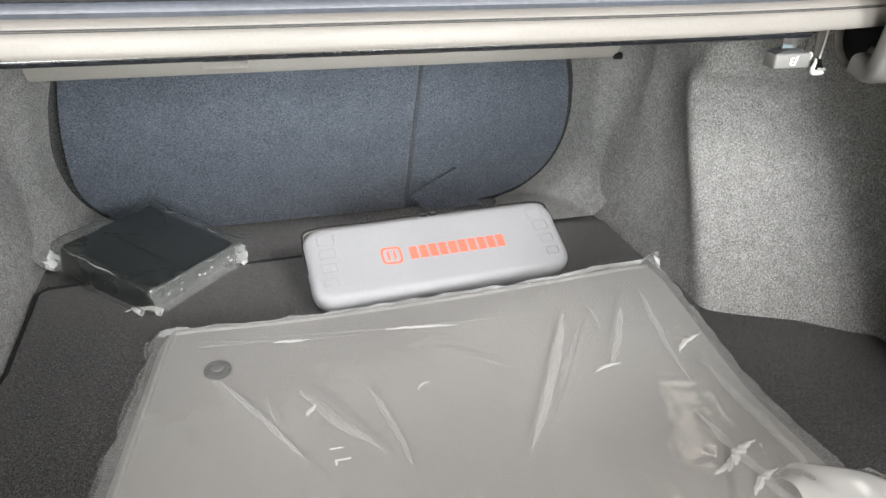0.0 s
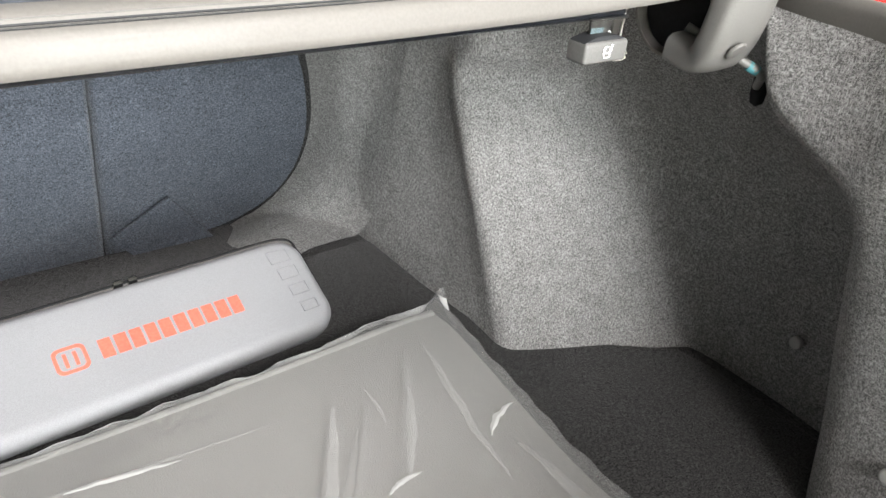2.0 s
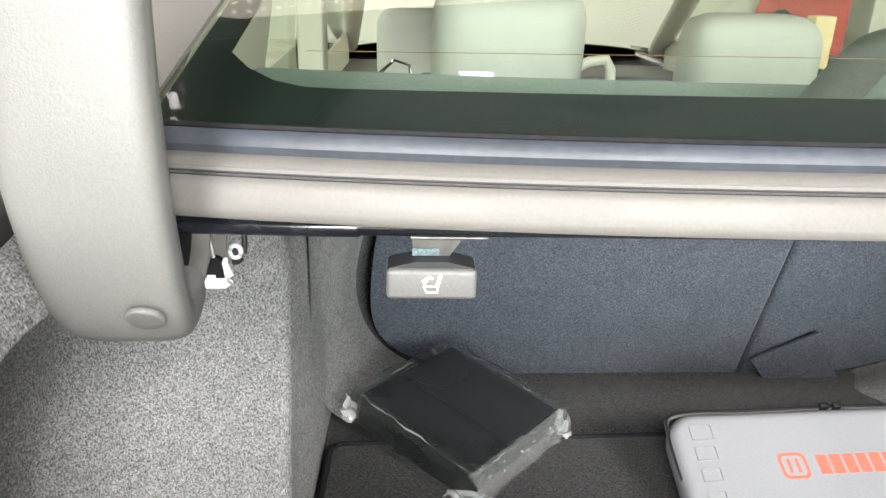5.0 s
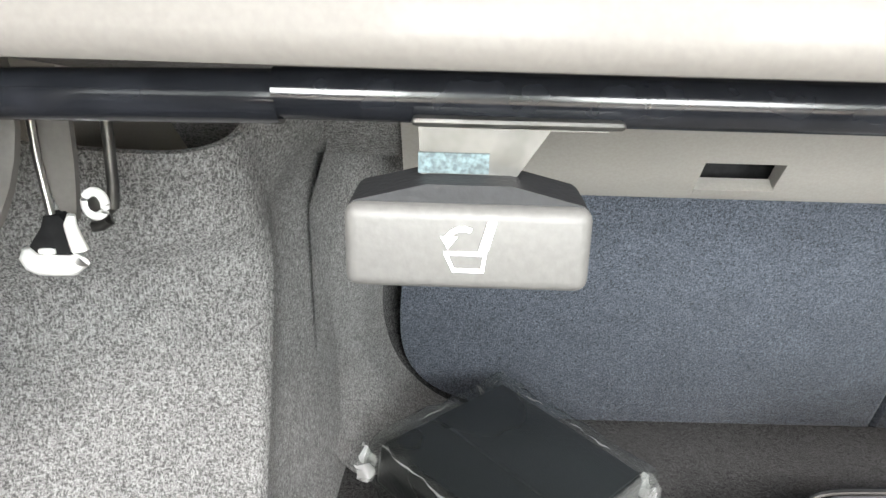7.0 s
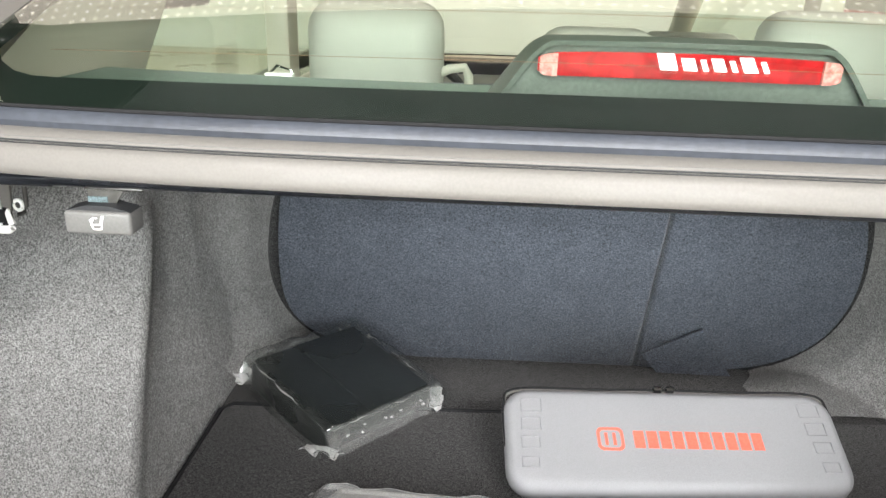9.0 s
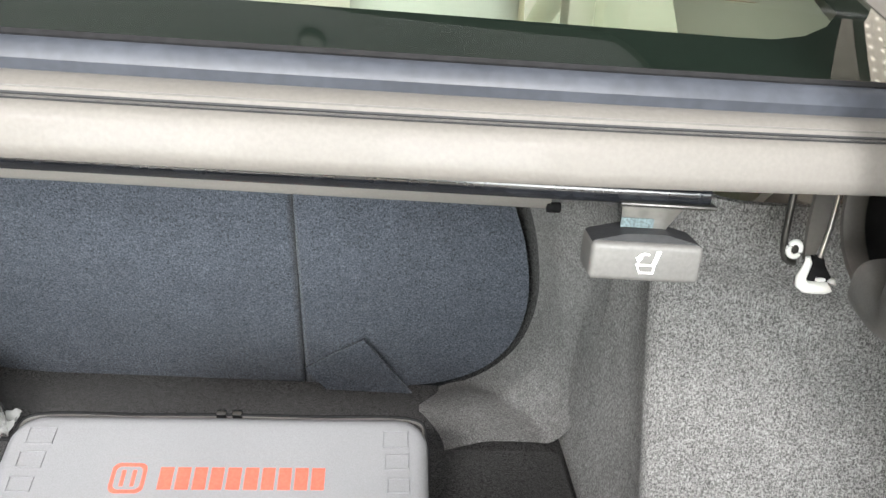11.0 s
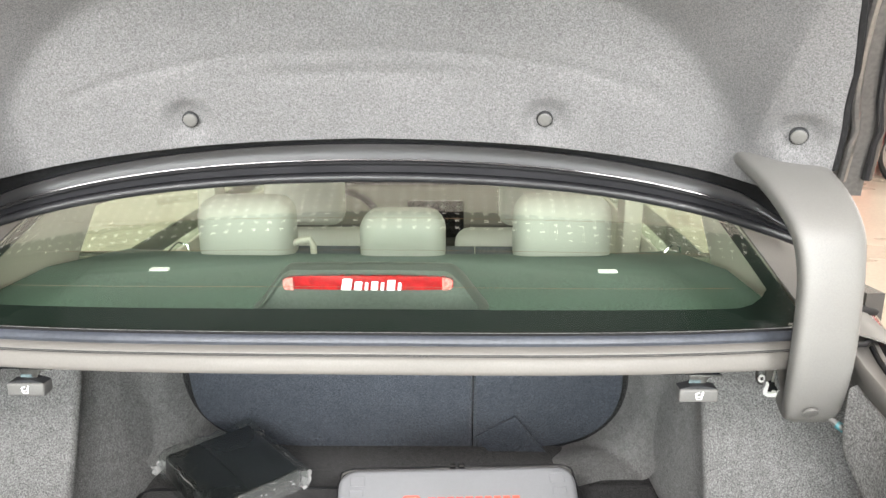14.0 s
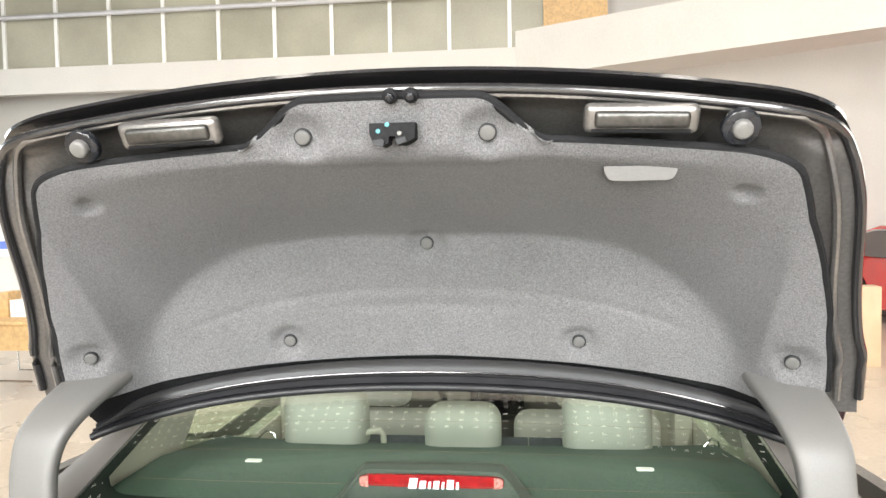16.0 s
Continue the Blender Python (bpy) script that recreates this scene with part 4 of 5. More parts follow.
for s in (-1, 1):
    def chan(u, v, s=s):
        y = 0.95 - 0.95 * u
        x, drop = edge_x(y, s), 0.004 + 0.09 * smooth01(0.45, 0.0, y)
        pts = [(x + 0.004, 1.010), (x + 0.002, 1.020), (x - 0.002, 1.036), (x + 0.004, 1.044), (x + 0.011, 1.036), (x + 0.019, 1.030), (x + 0.030, 1.027), (x + 0.040, 1.029), (x + 0.048, 1.031),
               (max(x + 0.085, 0.74), 1.012), (max(x + 0.11, 0.79), 0.975), (0.85, 0.9), (0.88, 0.7), (0.88, 0.3)]
        p = spline([(a, b, 0) for a, b in pts], v)
        return (s * p.x, y, p.y - drop)
    part("opening_channel", sheet(lambda u, v, c=chan, s=s: c(u, v * 0.5) if s > 0 else c(1 - u, v * 0.5), 40, 40, 0.003), PAINT_GREIGE, car, "greige painted drain channel")
    part("fender", sheet(lambda u, v, c=chan, s=s: c(u, 0.615 + v * 0.385) if s > 0 else c(1 - u, 0.615 + v * 0.385), 40, 20, 0.003), PAINT_BLACK, car, "glossy black rear fender")
    part("fender_edge", sheet(lambda u, v, c=chan, s=s: c(u, 0.5 + v * 0.115) if s > 0 else c(1 - u, 0.5 + v * 0.115), 40, 8, 0.003), PAINT_GREIGE, car, "greige painted fender edge")
    part("gutter_line", tube([chan(k / 40, 0.52) for k in range(8, 41)], 0.0030, 8), RUBBER, car, "dark gap beside the fender")
    part("quarter_trim", prism([(1.12, 0.93), (1.12, 1.005), (1.3, 0.99), (1.9, 0.83), (1.9, 0.6), (1.5, 0.6)], 0.012, Matrix(((0, 0, s, s * 0.70), (1, 0, 0, 0), (0, 1, 0, 0), (0, 0, 0, 1)))), CREAM_TRIM, car, "cream side trim", smooth=False)
    part("quarter_panel", prism([(1.0, 0.95), (1.0, 1.02), (1.3, 1.0), (1.9, 0.84), (1.9, 0.6), (0.95, 0.66)], 0.03, Matrix(((0, 0, s, s * 0.80), (1, 0, 0, 0), (0, 1, 0, 0), (0, 0, 0, 1)))), PAINT_BLACK, car, "glossy black rear quarter", smooth=False)
part("rear_sill", extrude_x([(0.0, 0.45), (0.0, 0.74), (0.03, 0.76), (0.08, 0.75), (0.1, 0.5), (0.1, 0.45)], -0.66, 0.66, 2), DARK_PLASTIC, car, "dark plastic loading sill")
part("bumper", extrude_x([(-0.02, 0.28), (-0.16, 0.32), (-0.18, 0.52), (-0.12, 0.68), (0.0, 0.72), (0.0, 0.3)], -0.85, 0.85, 2), PAINT_BLACK, car, "glossy black bumper")
for s in (-1, 1):
    for y in (1.12, 3.75):
        w = part("wheel", cyl((s * 0.82, y, 0.14), (1, 0, 0), 0.31, 0.17, 32, 0.03), TYRE, car)
        part("rim", cyl((s * 0.9, y, 0.14), (1, 0, 0), 0.22, 0.02, 24, 0.004), ALLOY, w)
part("front_body", box(-0.85, 0.85, 3.65, 4.4, 0.3, 0.72, 0.1, 4), PAINT_BLACK, car, "glossy black front end")
part("roof_skin", sheet(lambda u, v: ((u * 2 - 1) * (0.60 - 0.02 * v), 1.42 + 1.5 * v, 1.392 - 0.025 * (u * 2 - 1) ** 2 - 0.075 * smooth01(0.45, 1.0, v) - 0.02 * smooth01(0.25, 0.0, v)), 16, 20, 0.006), PAINT_BLACK, car, "glossy black roof")
part("windscreen", sheet(lambda u, v: ((u * 2 - 1) * (0.575 + 0.12 * v), 2.9 + 0.84 * v, 1.265 - 0.05 * (u * 2 - 1) ** 2 - 0.47 * v), 12, 8), SIDE_GLASS, car, "clear windscreen")
part("bonnet", sheet(lambda u, v: ((u * 2 - 1) * (0.74 - 0.06 * v), 3.72 + 0.78 * v, 0.80 - 0.05 * (u * 2 - 1) ** 4 - 0.11 * v * v), 16, 12, 0.006), PAINT_BLACK, car, "glossy black bonnet")
for s in (-1, 1):
    part("door_skin", sheet(lambda u, v, s=s: (s * (0.78 + 0.05 * math.sin(math.pi * (0.15 + 0.75 * v))), 1.5 + 2.1 * u, 0.1 + 0.77 * v), 12, 10, 0.006), PAINT_BLACK, car, "glossy black doors")
    part("front_fender", sheet(lambda u, v, s=s: (s * (0.80 + 0.03 * math.sin(math.pi * v)), 3.6 + 0.85 * u, 0.42 + 0.36 * v - 0.06 * u * v), 10, 8, 0.006), PAINT_BLACK, car, "glossy black front fender")
    part("tail_lamp", box(s * 0.74 - 0.10, s * 0.74 + 0.10, -0.03, 0.05, 0.70, 0.84, 0.02, 3), RED_LENS, car, "red tail lamp")
part("underbody", box(-0.78, 0.78, 0.0, 4.3, 0.24, 0.3, 0.01), DARK_PLASTIC, car)

# ---- trunk lid ----
lid = thing("trunk_lid", "open glossy black trunk lid lined with grey felt", "trunk lid", place=(0, 0.9, 1.25))


def lid_low(x, z):
    return 0.912 - (z - 1.284) * 0.38 - 0.125 * abs(x)


LINER_W = [(0.0, 0.605), (0.2, 0.59), (0.35, 0.577), (0.5, 0.55), (0.65, 0.515), (0.8, 0.495), (0.9, 0.488), (1.0, 0.48)]
PANEL_W = [(0.0, 0.655), (0.2, 0.64), (0.35, 0.62), (0.5, 0.60), (0.65, 0.58), (0.8, 0.555), (0.9, 0.54), (1.0, 0.525)]


def half_width(table, s, radius, start):
    """The half width of an outline at s, with its latch-side corners rounded."""
    w = float(np.interp(s, [p[0] for p in table], [p[1] for p in table]))
    t = min(1.0, max(0.0, (s - start) / (1 - start)))
    return w - radius * (1 - math.sqrt(max(0.0, 1 - t * t)))


def lid_point(u, s, table=LINER_W, radius=0.085, start=0.78, tab=1.0, top=0.0, low=0.0, pads=1.0, grow=0.0):
    """u from -1 to 1 across, s from 0 (hinge side) to 1 (latch side)."""
    x = u * (half_width(table, s, radius, start) + grow)
    ax = min(abs(x), 0.62)
    zb = 1.284 - 0.045 * (ax / 0.5) ** 2.4 - low
    zc = 1.50 - 0.12 * min(1, ax / 0.46) ** 2.4
    t = tab * (1 - smooth01(0.105, 0.195, ax))
    zt = 1.618 - 0.034 * (ax / 0.5) ** 2 + top * (1 - 0.2 * (ax / 0.5) ** 2)
    side = smooth01(0.3, 0.6, ax)
    pts = [(lid_low(x, zb), zb), (lid_low(x, zb * 0.5 + zc * 0.5), zb * 0.5 + zc * 0.5), (lid_low(x, zc - 0.012), zc - 0.012 - 0.02 * side), (0.775 - 0.03 * ax, zc + 0.02 * (1 - ax) + 0.03 * side),
           (0.655, zc + (zt - zc) * 0.52), (0.590, zc + (zt - zc) * 0.77), (0.557, zt - 0.014), (0.541 - 0.018 * t - 0.4 * top, zt + 0.002 + 0.05 * t)]
    p = spline([(a, b, 0) for a, b in pts], s)
    # the arched crease between the upright lower part and the overhanging upper part, which stands proud as a pad at each side
    rise = max(0.0, 1 - (ax / 0.53) ** 4)
    crease = zb + 0.012 + (1.50 - zb - 0.012) * max(rise, 0.52 * smooth01(0.49, 0.56, ax))
    low_y = lid_low(x, p.y) - 0.068 * smooth01(0.475, 0.55, ax)
    lean = (lid_low(x, crease) - 0.068 * smooth01(0.475, 0.55, ax) - 0.557) / (zt - 0.014 - crease)
    over = 0.557 + (zt - 0.014 - p.y) * lean
    base = 0.5 * (low_y + over - math.sqrt((low_y - over) ** 2 + (0.012 + 0.045 * smooth01(0.51, 0.57, ax)) ** 2))
    keep = smooth01(0.76, 0.92, s)
    groove = 0.0022 * math.exp(-((s - 0.165) / 0.011) ** 2) * (1 - smooth01(0.38, 0.44, ax)) + 0.003 * math.exp(-((s - 0.125) / 0.012) ** 2) * (1 - smooth01(0.10, 0.16, ax))
    y = base * (1 - keep) + p.x * keep + pads * groove
    return Vector((x, y, p.y))


def lid_at(x, s):
    """The felt's place at a given x."""
    u0 = x / 0.58
    for _ in range(12):
        u0 *= x / max(1e-6, abs(lid_point(u0, s).x)) * (1 if x * u0 > 0 else -1) * math.copysign(1, u0) if x else 1
    return u0, lid_point(u0, s)


CLIPS = [(0.0, 0.27), (-0.25, 0.06), (0.25, 0.06), (-0.553, 0.135), (0.553, 0.135), (-0.115, 0.915), (0.119, 0.915)]
DIMPLES = [(lid_at(x, s)[1], 0.029, 0.013) for x, s in CLIPS] + [(Vector((q * 0.44, 0.60, 1.556)), 0.017, 0.012) for q in (-1, 1)]


def liner_fn(a, b):
    p = lid_point(a * 2 - 1, 1 - (1 - b) ** 1.35)
    for c, rad, depth in DIMPLES:
        d = (p - c).length
        if d < 0.07:
            p = p + Vector((0, 0.9, 0.4)) * depth * math.exp(-(d / rad) ** 4)
    return p


part("felt_liner", sheet(liner_fn, 260, 180, 0.008), LID_FELT, lid, "grey felt lid liner")
felt_edge = [lid_point(-1, k / 50, grow=0.004) for k in range(4, 51)] + [lid_point(-1 + k / 60, 1.0, grow=0.004) for k in range(1, 120)] + [lid_point(1, k / 50, grow=0.004) for k in range(50, 3, -1)]
# a black tube follows the felt's outline, drawing the gap's shade
part("felt_gap_shade", tube([p + Vector((0, 0.006, 0.004)) for p in felt_edge], 0.0065, 8), RUBBER, lid, "black line for the shade in the gap round the felt")
INNER = dict(table=PANEL_W, radius=0.075, start=0.84, tab=0.0, top=0.058, low=-0.01, pads=0.6)
part("inner_panel", sheet(lambda a, b: lid_point(a * 2 - 1, math.sin(b * math.pi / 2), **INNER) + Vector((0, 0.020, 0.004)), 120, 100, 0.004), BLACK_SATIN, lid, "satin black inner panel")
part("outer_skin", sheet(lambda a, b: lid_point(a * 2 - 1, math.sin(b * math.pi / 2), PANEL_W, 0.075, 0.84, 0.0, 0.064, 0.0, 0.0, 0.008) + Vector((0, 0.045 - 0.02 * b, 0.012 + 0.012 * b)), 60, 70, 0.005), PAINT_BLACK, lid, "glossy black outer skin")
def rim_line(f, top):
    """A line round the inner panel: up one side, across the latch side with rounded corners, down the other."""
    side = [0.05 + (top - 0.05) * math.sin(k / 40 * math.pi / 2) for k in range(41)]
    across = [-1 + 2 * k / 60 for k in range(1, 60)]
    return [lid_point(-f, q, **INNER) for q in side] + [lid_point(f * u, top, **INNER) for u in across] + [lid_point(f, q, **INNER) for q in side[::-1]]


rim = rim_line(1.0, 1.0)
part("hem", tube([p + Vector((0, 0.016, 0.006)) for p in rim], 0.007, 10), PAINT_BLACK, lid, "rolled glossy black edge")
rim2 = rim_line(0.95, 0.955)
part("stiffening_bead", tube([p + Vector((0, 0.009, 0.004)) for p in rim2], 0.0055, 8), BLACK_SATIN, lid, "satin black raised bead")


def strip_fn(a, b):
    x = (a * 2 - 1) * 0.614
    k = x / 0.62
    z = 1.234 - 0.085 * (0.55 * k * k + 0.45 * k ** 4)
    return (x, 0.915 - 0.06 * k * k + 0.012 * b + 0.006 * math.sin(b * math.pi), z + b * (0.040 - 0.012 * k * k) * (1 - 0.75 * smooth01(0.86, 1.0, abs(a * 2 - 1))))


part("front_hem", sheet(strip_fn, 60, 6, 0.006), HEM_BLACK, lid, "glossy black front edge of the lid")
# added black sheet: closes the view through and gives the gap its shade
part("gap_filler", sheet(lambda a, b: Vector(strip_fn(a, 0.95)).lerp(lid_point((a * 2 - 1) * 0.98, 0.03, **INNER) + Vector((0, 0.03, 0)), b) + Vector((0, 0.012, 0)), 40, 4), RUBBER, lid, "black sheet behind the lid edge, for the shade in the gap")
part("front_bead", tube([Vector(strip_fn(k / 60, 0.32)) + Vector((0, -0.005, 0.0)) for k in range(61)], 0.0022, 8), RUBBER, lid, "black fine bead")
part("front_bead", tube([Vector(strip_fn(k / 60, 0.42)) + Vector((0, -0.005, 0.0)) for k in range(61)], 0.0016, 8), PAINT_BLACK, lid, "glossy black fine bead")
part("front_bead", tube([Vector(strip_fn(k / 40, 0.0)) + Vector((0, -0.002, -0.008)) for k in range(41)], 0.007, 10), HEM_BLACK, lid, "glossy black rolled bead")


def clip(x, s, r=0.0098):
    # push clip seated in a dimple of the felt
    u0, p = lid_at(x, s)
    du = lid_point(u0 + 0.01, s) - lid_point(u0 - 0.01, s)
    ds = lid_point(u0, s + 0.01) - lid_point(u0, s - 0.01)
    n = du.cross(ds).normalized()
    if n.y > 0:
        n = -n
    p = p + Vector((0, 0.9, 0.4)) * 0.0115
    c = part("push_clip", cyl(p + n * 0.003, n, r, 0.007, 24, 0.002), HANDLE_PLASTIC, lid, "light grey push clip")
    # dark collar in place of the shaded gap round the clip
    part("clip_gap_shade", cyl(p + n * 0.001, n, r * 1.16, 0.006, 24, 0.0005), DARK_PLASTIC, c)
    return c


for clip_x, clip_s in CLIPS:
    clip(clip_x, clip_s)
# latch in the tab
LM = Matrix(((1, 0, 0, 0.006), (0, 0, 1, 0.517), (0, 1, 0, 1.629), (0, 0, 0, 1)))
latch = part("latch", prism([(-0.028, 0.013), (-0.028, 0.0), (-0.024, -0.010), (-0.012, -0.015), (-0.005, -0.011), (-0.004, -0.003), (0.003, -0.003), (0.004, -0.012), (0.014, -0.013), (0.027, -0.006), (0.028, 0.013)], 0.026, LM), RUBBER, lid, "black lid latch", smooth=False)
part("latch_jaw", prism([(-0.024, -0.008), (-0.012, -0.006), (-0.009, -0.009), (-0.011, -0.015), (-0.022, -0.014)], 0.006, LM @ Matrix.Translation((0, 0, -0.004))), DARK_PLASTIC, latch, "dark steel latch jaw", smooth=False)
part("latch_jaw", prism([(0.004, -0.007), (0.016, -0.004), (0.018, -0.010), (0.007, -0.014)], 0.006, LM @ Matrix.Translation((0, 0, -0.004))), DARK_PLASTIC, latch, "dark steel latch jaw", smooth=False)
for dot_x, dot_z, dot_mat in ((-0.017, 0.003, TEAL_TAPE), (-0.006, 0.011, TEAL_TAPE), (0.009, 0.0, GREY_PLASTIC)):
    part("rivet", cyl((0.006 + dot_x, 0.5165, 1.629 + dot_z), (0, 1, 0), 0.003, 0.003, 14, 0.0006), dot_mat, latch, "small rivet head")
for s in (-1, 1):
    st = part("lid_stud", cyl((0.0175 + s * 0.0125, 0.514, 1.6735), (0, -0.9, -0.4), 0.0095, 0.010, 24, 0.004), RUBBER, lid, "round black stud")
    part("stud_cap", cyl((0.0175 + s * 0.0125, 0.508, 1.671), (0, -0.9, -0.4), 0.0055, 0.008, 18, 0.002), GLOSS_RUBBER, st)
part("pull_handle", prism([(-0.048, 0.010), (0.048, 0.010), (0.0478, 0.004), (0.046, -0.003), (0.042, -0.009), (0.037, -0.0115), (0.030, -0.0122), (-0.030, -0.0122), (-0.037, -0.0115), (-0.042, -0.009), (-0.046, -0.003), (-0.0478, 0.004)], 0.03, Matrix(((0.92, 0, 0, 0.305), (0, 0, 1, 0.566), (0, 0.82, 0, 1.578), (0, 0, 0, 1)))), DASH_GREY, lid, "light grey plastic pull handle", smooth=False)
# solid black box painted in for the recess's shade
part("pull_recess_shade", box(0.25, 0.362, 0.585, 0.61, 1.582, 1.594, 0.005, 3), RUBBER, lid, "black box for the shade in the recess over the pull handle")
for s in (-1, 1):
    pl = part("plug", cyl((s * 0.405 + 0.007, 0.528, 1.626), (0, -0.8, -0.45), 0.0225, 0.012, 28, 0.003), GLOSS_RUBBER, lid, "round black plug socket")
    part("plug_cap", cyl((s * 0.405 + 0.007, 0.521, 1.623), (0, -0.8, -0.45), 0.0115, 0.016, 24, 0.004), GREY_PLASTIC, pl, "pale grey plug")
    SM = Matrix.Translation((s * 0.288 + 0.011, 0.522, 1.638)) @ pose(0, 0, 0, 28, s * 2)
    sf = part("slot_frame", box(-0.066, 0.066, -0.007, 0.011, -0.018, 0.018, 0.0085, 5, m=SM), BLACK_SATIN, lid, "pressed slot")
    part("slot_face", box(-0.054, 0.054, -0.014, -0.003, -0.008, 0.012, 0.005, 4, m=SM), DULL_STEEL, sf)
    part("slot_shadow", box(-0.057, 0.057, -0.0085, -0.003, -0.015, -0.010, 0.002, 2, m=SM), RUBBER, sf)
    part("lid_lamp", sheet(lambda u, v, s=s: (s * (0.635 + 0.02 * math.sin(math.pi * u)), 0.83 + 0.08 * v - 0.05 * u, 1.18 + 0.27 * u), 12, 4, 0.008), DARK_LENS, lid, "smoked tail lamp edge")

# goose-neck hinge arms with plastic covers
for s in (-1, 1):
    ARM = [(0.700, 0.972, 0.026), (0.668, 0.970, 0.030), (0.652, 0.990, 0.034), (0.641, 1.05, 0.036), (0.642, 1.11, 0.036), (0.647, 1.16, 0.037), (0.662, 1.205, 0.041), (0.715, 1.24, 0.046), (0.80, 1.265, 0.050), (0.86, 1.272, 0.050)]

    def arm_fn(u, v, s=s):
        p = spline([a for a in ARM], u)
        q = spline([a for a in ARM], min(u + 0.01, 1)) - spline([a for a in ARM], max(u - 0.01, 0))
        d = Vector((0, q.x, q.y)).normalized()
        n = Vector((0, -d.z, d.y)) * (1 if -d.z < 0 else 1)
        a = v * math.tau
        c, sn = math.cos(a), math.sin(a)
        ex = math.copysign(abs(c) ** 0.45, c) * p.z
        ey = math.copysign(abs(sn) ** 0.6, sn) * 0.014
        return Vector((s * ((0.582 if s < 0 else 0.569) + (0.005 if s < 0 else -0.006) * smooth01(0.0, 0.35, u) - (0.026 if s < 0 else 0.012) * smooth01(0.5, 0.9, u)) + ex, p.x, p.y)) + n * (ey - 0.0) + Vector((0, 0.018, 0))
    arm = part("hinge_arm", sheet(arm_fn, 48, 32), GREY_PLASTIC, lid, "grey plastic hinge arm cover")
    part("cap", sheet(lambda u, v, f=arm_fn: f(0, 0.0).lerp(f(0, 0.5), 0.5).lerp(f(0, v), u), 3, 32), GREY_PLASTIC, arm)
    part("bolt", cyl((-0.567 if s < 0 else 0.556, 0.6535, 0.9845), (0, -0.8, -0.6), 0.0095, 0.0035, 24, 0.0012), GREY_PLASTIC, arm, "round bolt cover")
    bm = bmesh.new()
    rows = []
    for xx, rad in ((0.568, 0.045), (0.566, 0.044), (0.566, 0.041), (0.569, 0.040), (0.60, 0.040), (0.60, 0.045)):
        rows.append([bm.verts.new((s * xx, 0.735 + rad * math.cos(q * math.tau / 28), 1.0 + rad * math.sin(q * math.tau / 28))) for q in range(28)])
    for ra, rb in zip(rows, rows[1:] + rows[:1]):
        for q in range(28):
            bm.faces.new((ra[q], ra[(q + 1) % 28], rb[(q + 1) % 28], rb[q]))
    part("hinge_ring", bm, PAINT_GREIGE, arm, "greige round hinge housing")
    # added black plug, so the open housing reads as dark inside
    part("hinge_hollow_shade", cyl((s * 0.588, 0.735, 1.0), (1, 0, 0), 0.0398, 0.024, 28, 0.003), RUBBER, arm, "black plug for the shade inside the hollow hinge housing")

# seat release handles beneath the rail
for s in (-1, 1):
    x = 0.434 if s > 0 else -0.4275
    h = thing("release_handle", "pale grey plastic seat release handle with white pictogram, under the rail", "handle", group="seat release handles", place=(x, 0.70, 1.0))
    bm = box(x - 0.0245, x + 0.0245, 0.690, 0.712, 0.9775, 0.9950, 0.0028, 4)
    grip = part("grip", bm, HANDLE_PLASTIC, h)
    bm = prism([(-0.0238, 0.0), (0.0238, 0.0), (0.0225, 0.001), (0.0085, 0.0045), (-0.0085, 0.0045), (-0.0225, 0.001)], 0.017, Matrix(((1, 0, 0, x), (0, 0, 1, 0.693), (0, 1, 0, 0.9942), (0, 0, 0, 1))))
    part("neck", bm, DARK_PLASTIC, h, "dark tapered top")
    br = part("bracket", prism([(-0.011, 0.0), (0.011, 0.0), (0.018, 0.012), (0.031, 0.012), (0.031, 0.0145), (-0.012, 0.0145)], 0.002, Matrix(((0.9, 0, 0, x), (0, 0, 1, 0.702), (0, 0.8, 0, 0.9985), (0, 0, 0, 1)))), DULL_STEEL, h, "zinc bracket with worn teal print", smooth=False)
    part("flange", box(x - 0.012, x + 0.031, 0.70, 0.735, 1.0085, 1.0105, 0.001), DULL_STEEL, br)
    part("print", box(x - 0.0105, x + 0.004, 0.7012, 0.7018, 0.999, 1.0032, 0.0), WORN_PRINT, br, "worn teal print")
    part("cable_stay", box(x - 0.01, x + 0.02, 0.735, 0.80, 1.008, 1.0105, 0.001), DULL_STEEL, br)

    layer = []

    def icon(pts, dz=0.0, nm="pictogram"):
        layer.append(dz)
        part(nm, prism(pts, 0.0006, Matrix(((0.84, 0, 0, x), (0, 0, -1, 0.6901 - 0.00006 * len(layer)), (0, 0.82, 0, 0.9878 + dz), (0, 0, 0, 1)))), WHITE_INK, grip, "white folded seat pictogram", smooth=False)
    for a, b in (((-0.0055, -0.0025), (0.0045, -0.0025)), ((-0.0035, -0.0068), (0.004, -0.0068))):
        icon([(a[0], a[1] - 0.0004), (b[0], b[1] - 0.0004), (b[0], b[1] + 0.0004), (a[0], a[1] + 0.0004)])
    icon([(-0.0055, -0.0025), (-0.0047, -0.0025), (-0.0028, -0.0068), (-0.0036, -0.0068)])
    icon([(0.0037, -0.0025), (0.0045, -0.0025), (0.0040, -0.0068), (0.0032, -0.0068)])
    icon([(0.0026, -0.0016), (0.0048, -0.0016), (0.0066, 0.0056), (0.0044, 0.0056)])
    arc = [(-0.0012 + 0.0044 * math.cos(a), 0.0004 + 0.0040 * math.sin(a)) for a in [radians(60 + 18 * k) for k in range(7)]]
    icon(arc + [(px * 0.72 - 0.0003, pz * 0.72 + 0.0001) for px, pz in arc[::-1]])
    icon([(-0.0064, 0.0018), (-0.0024, 0.0018), (-0.0046, -0.0012)])

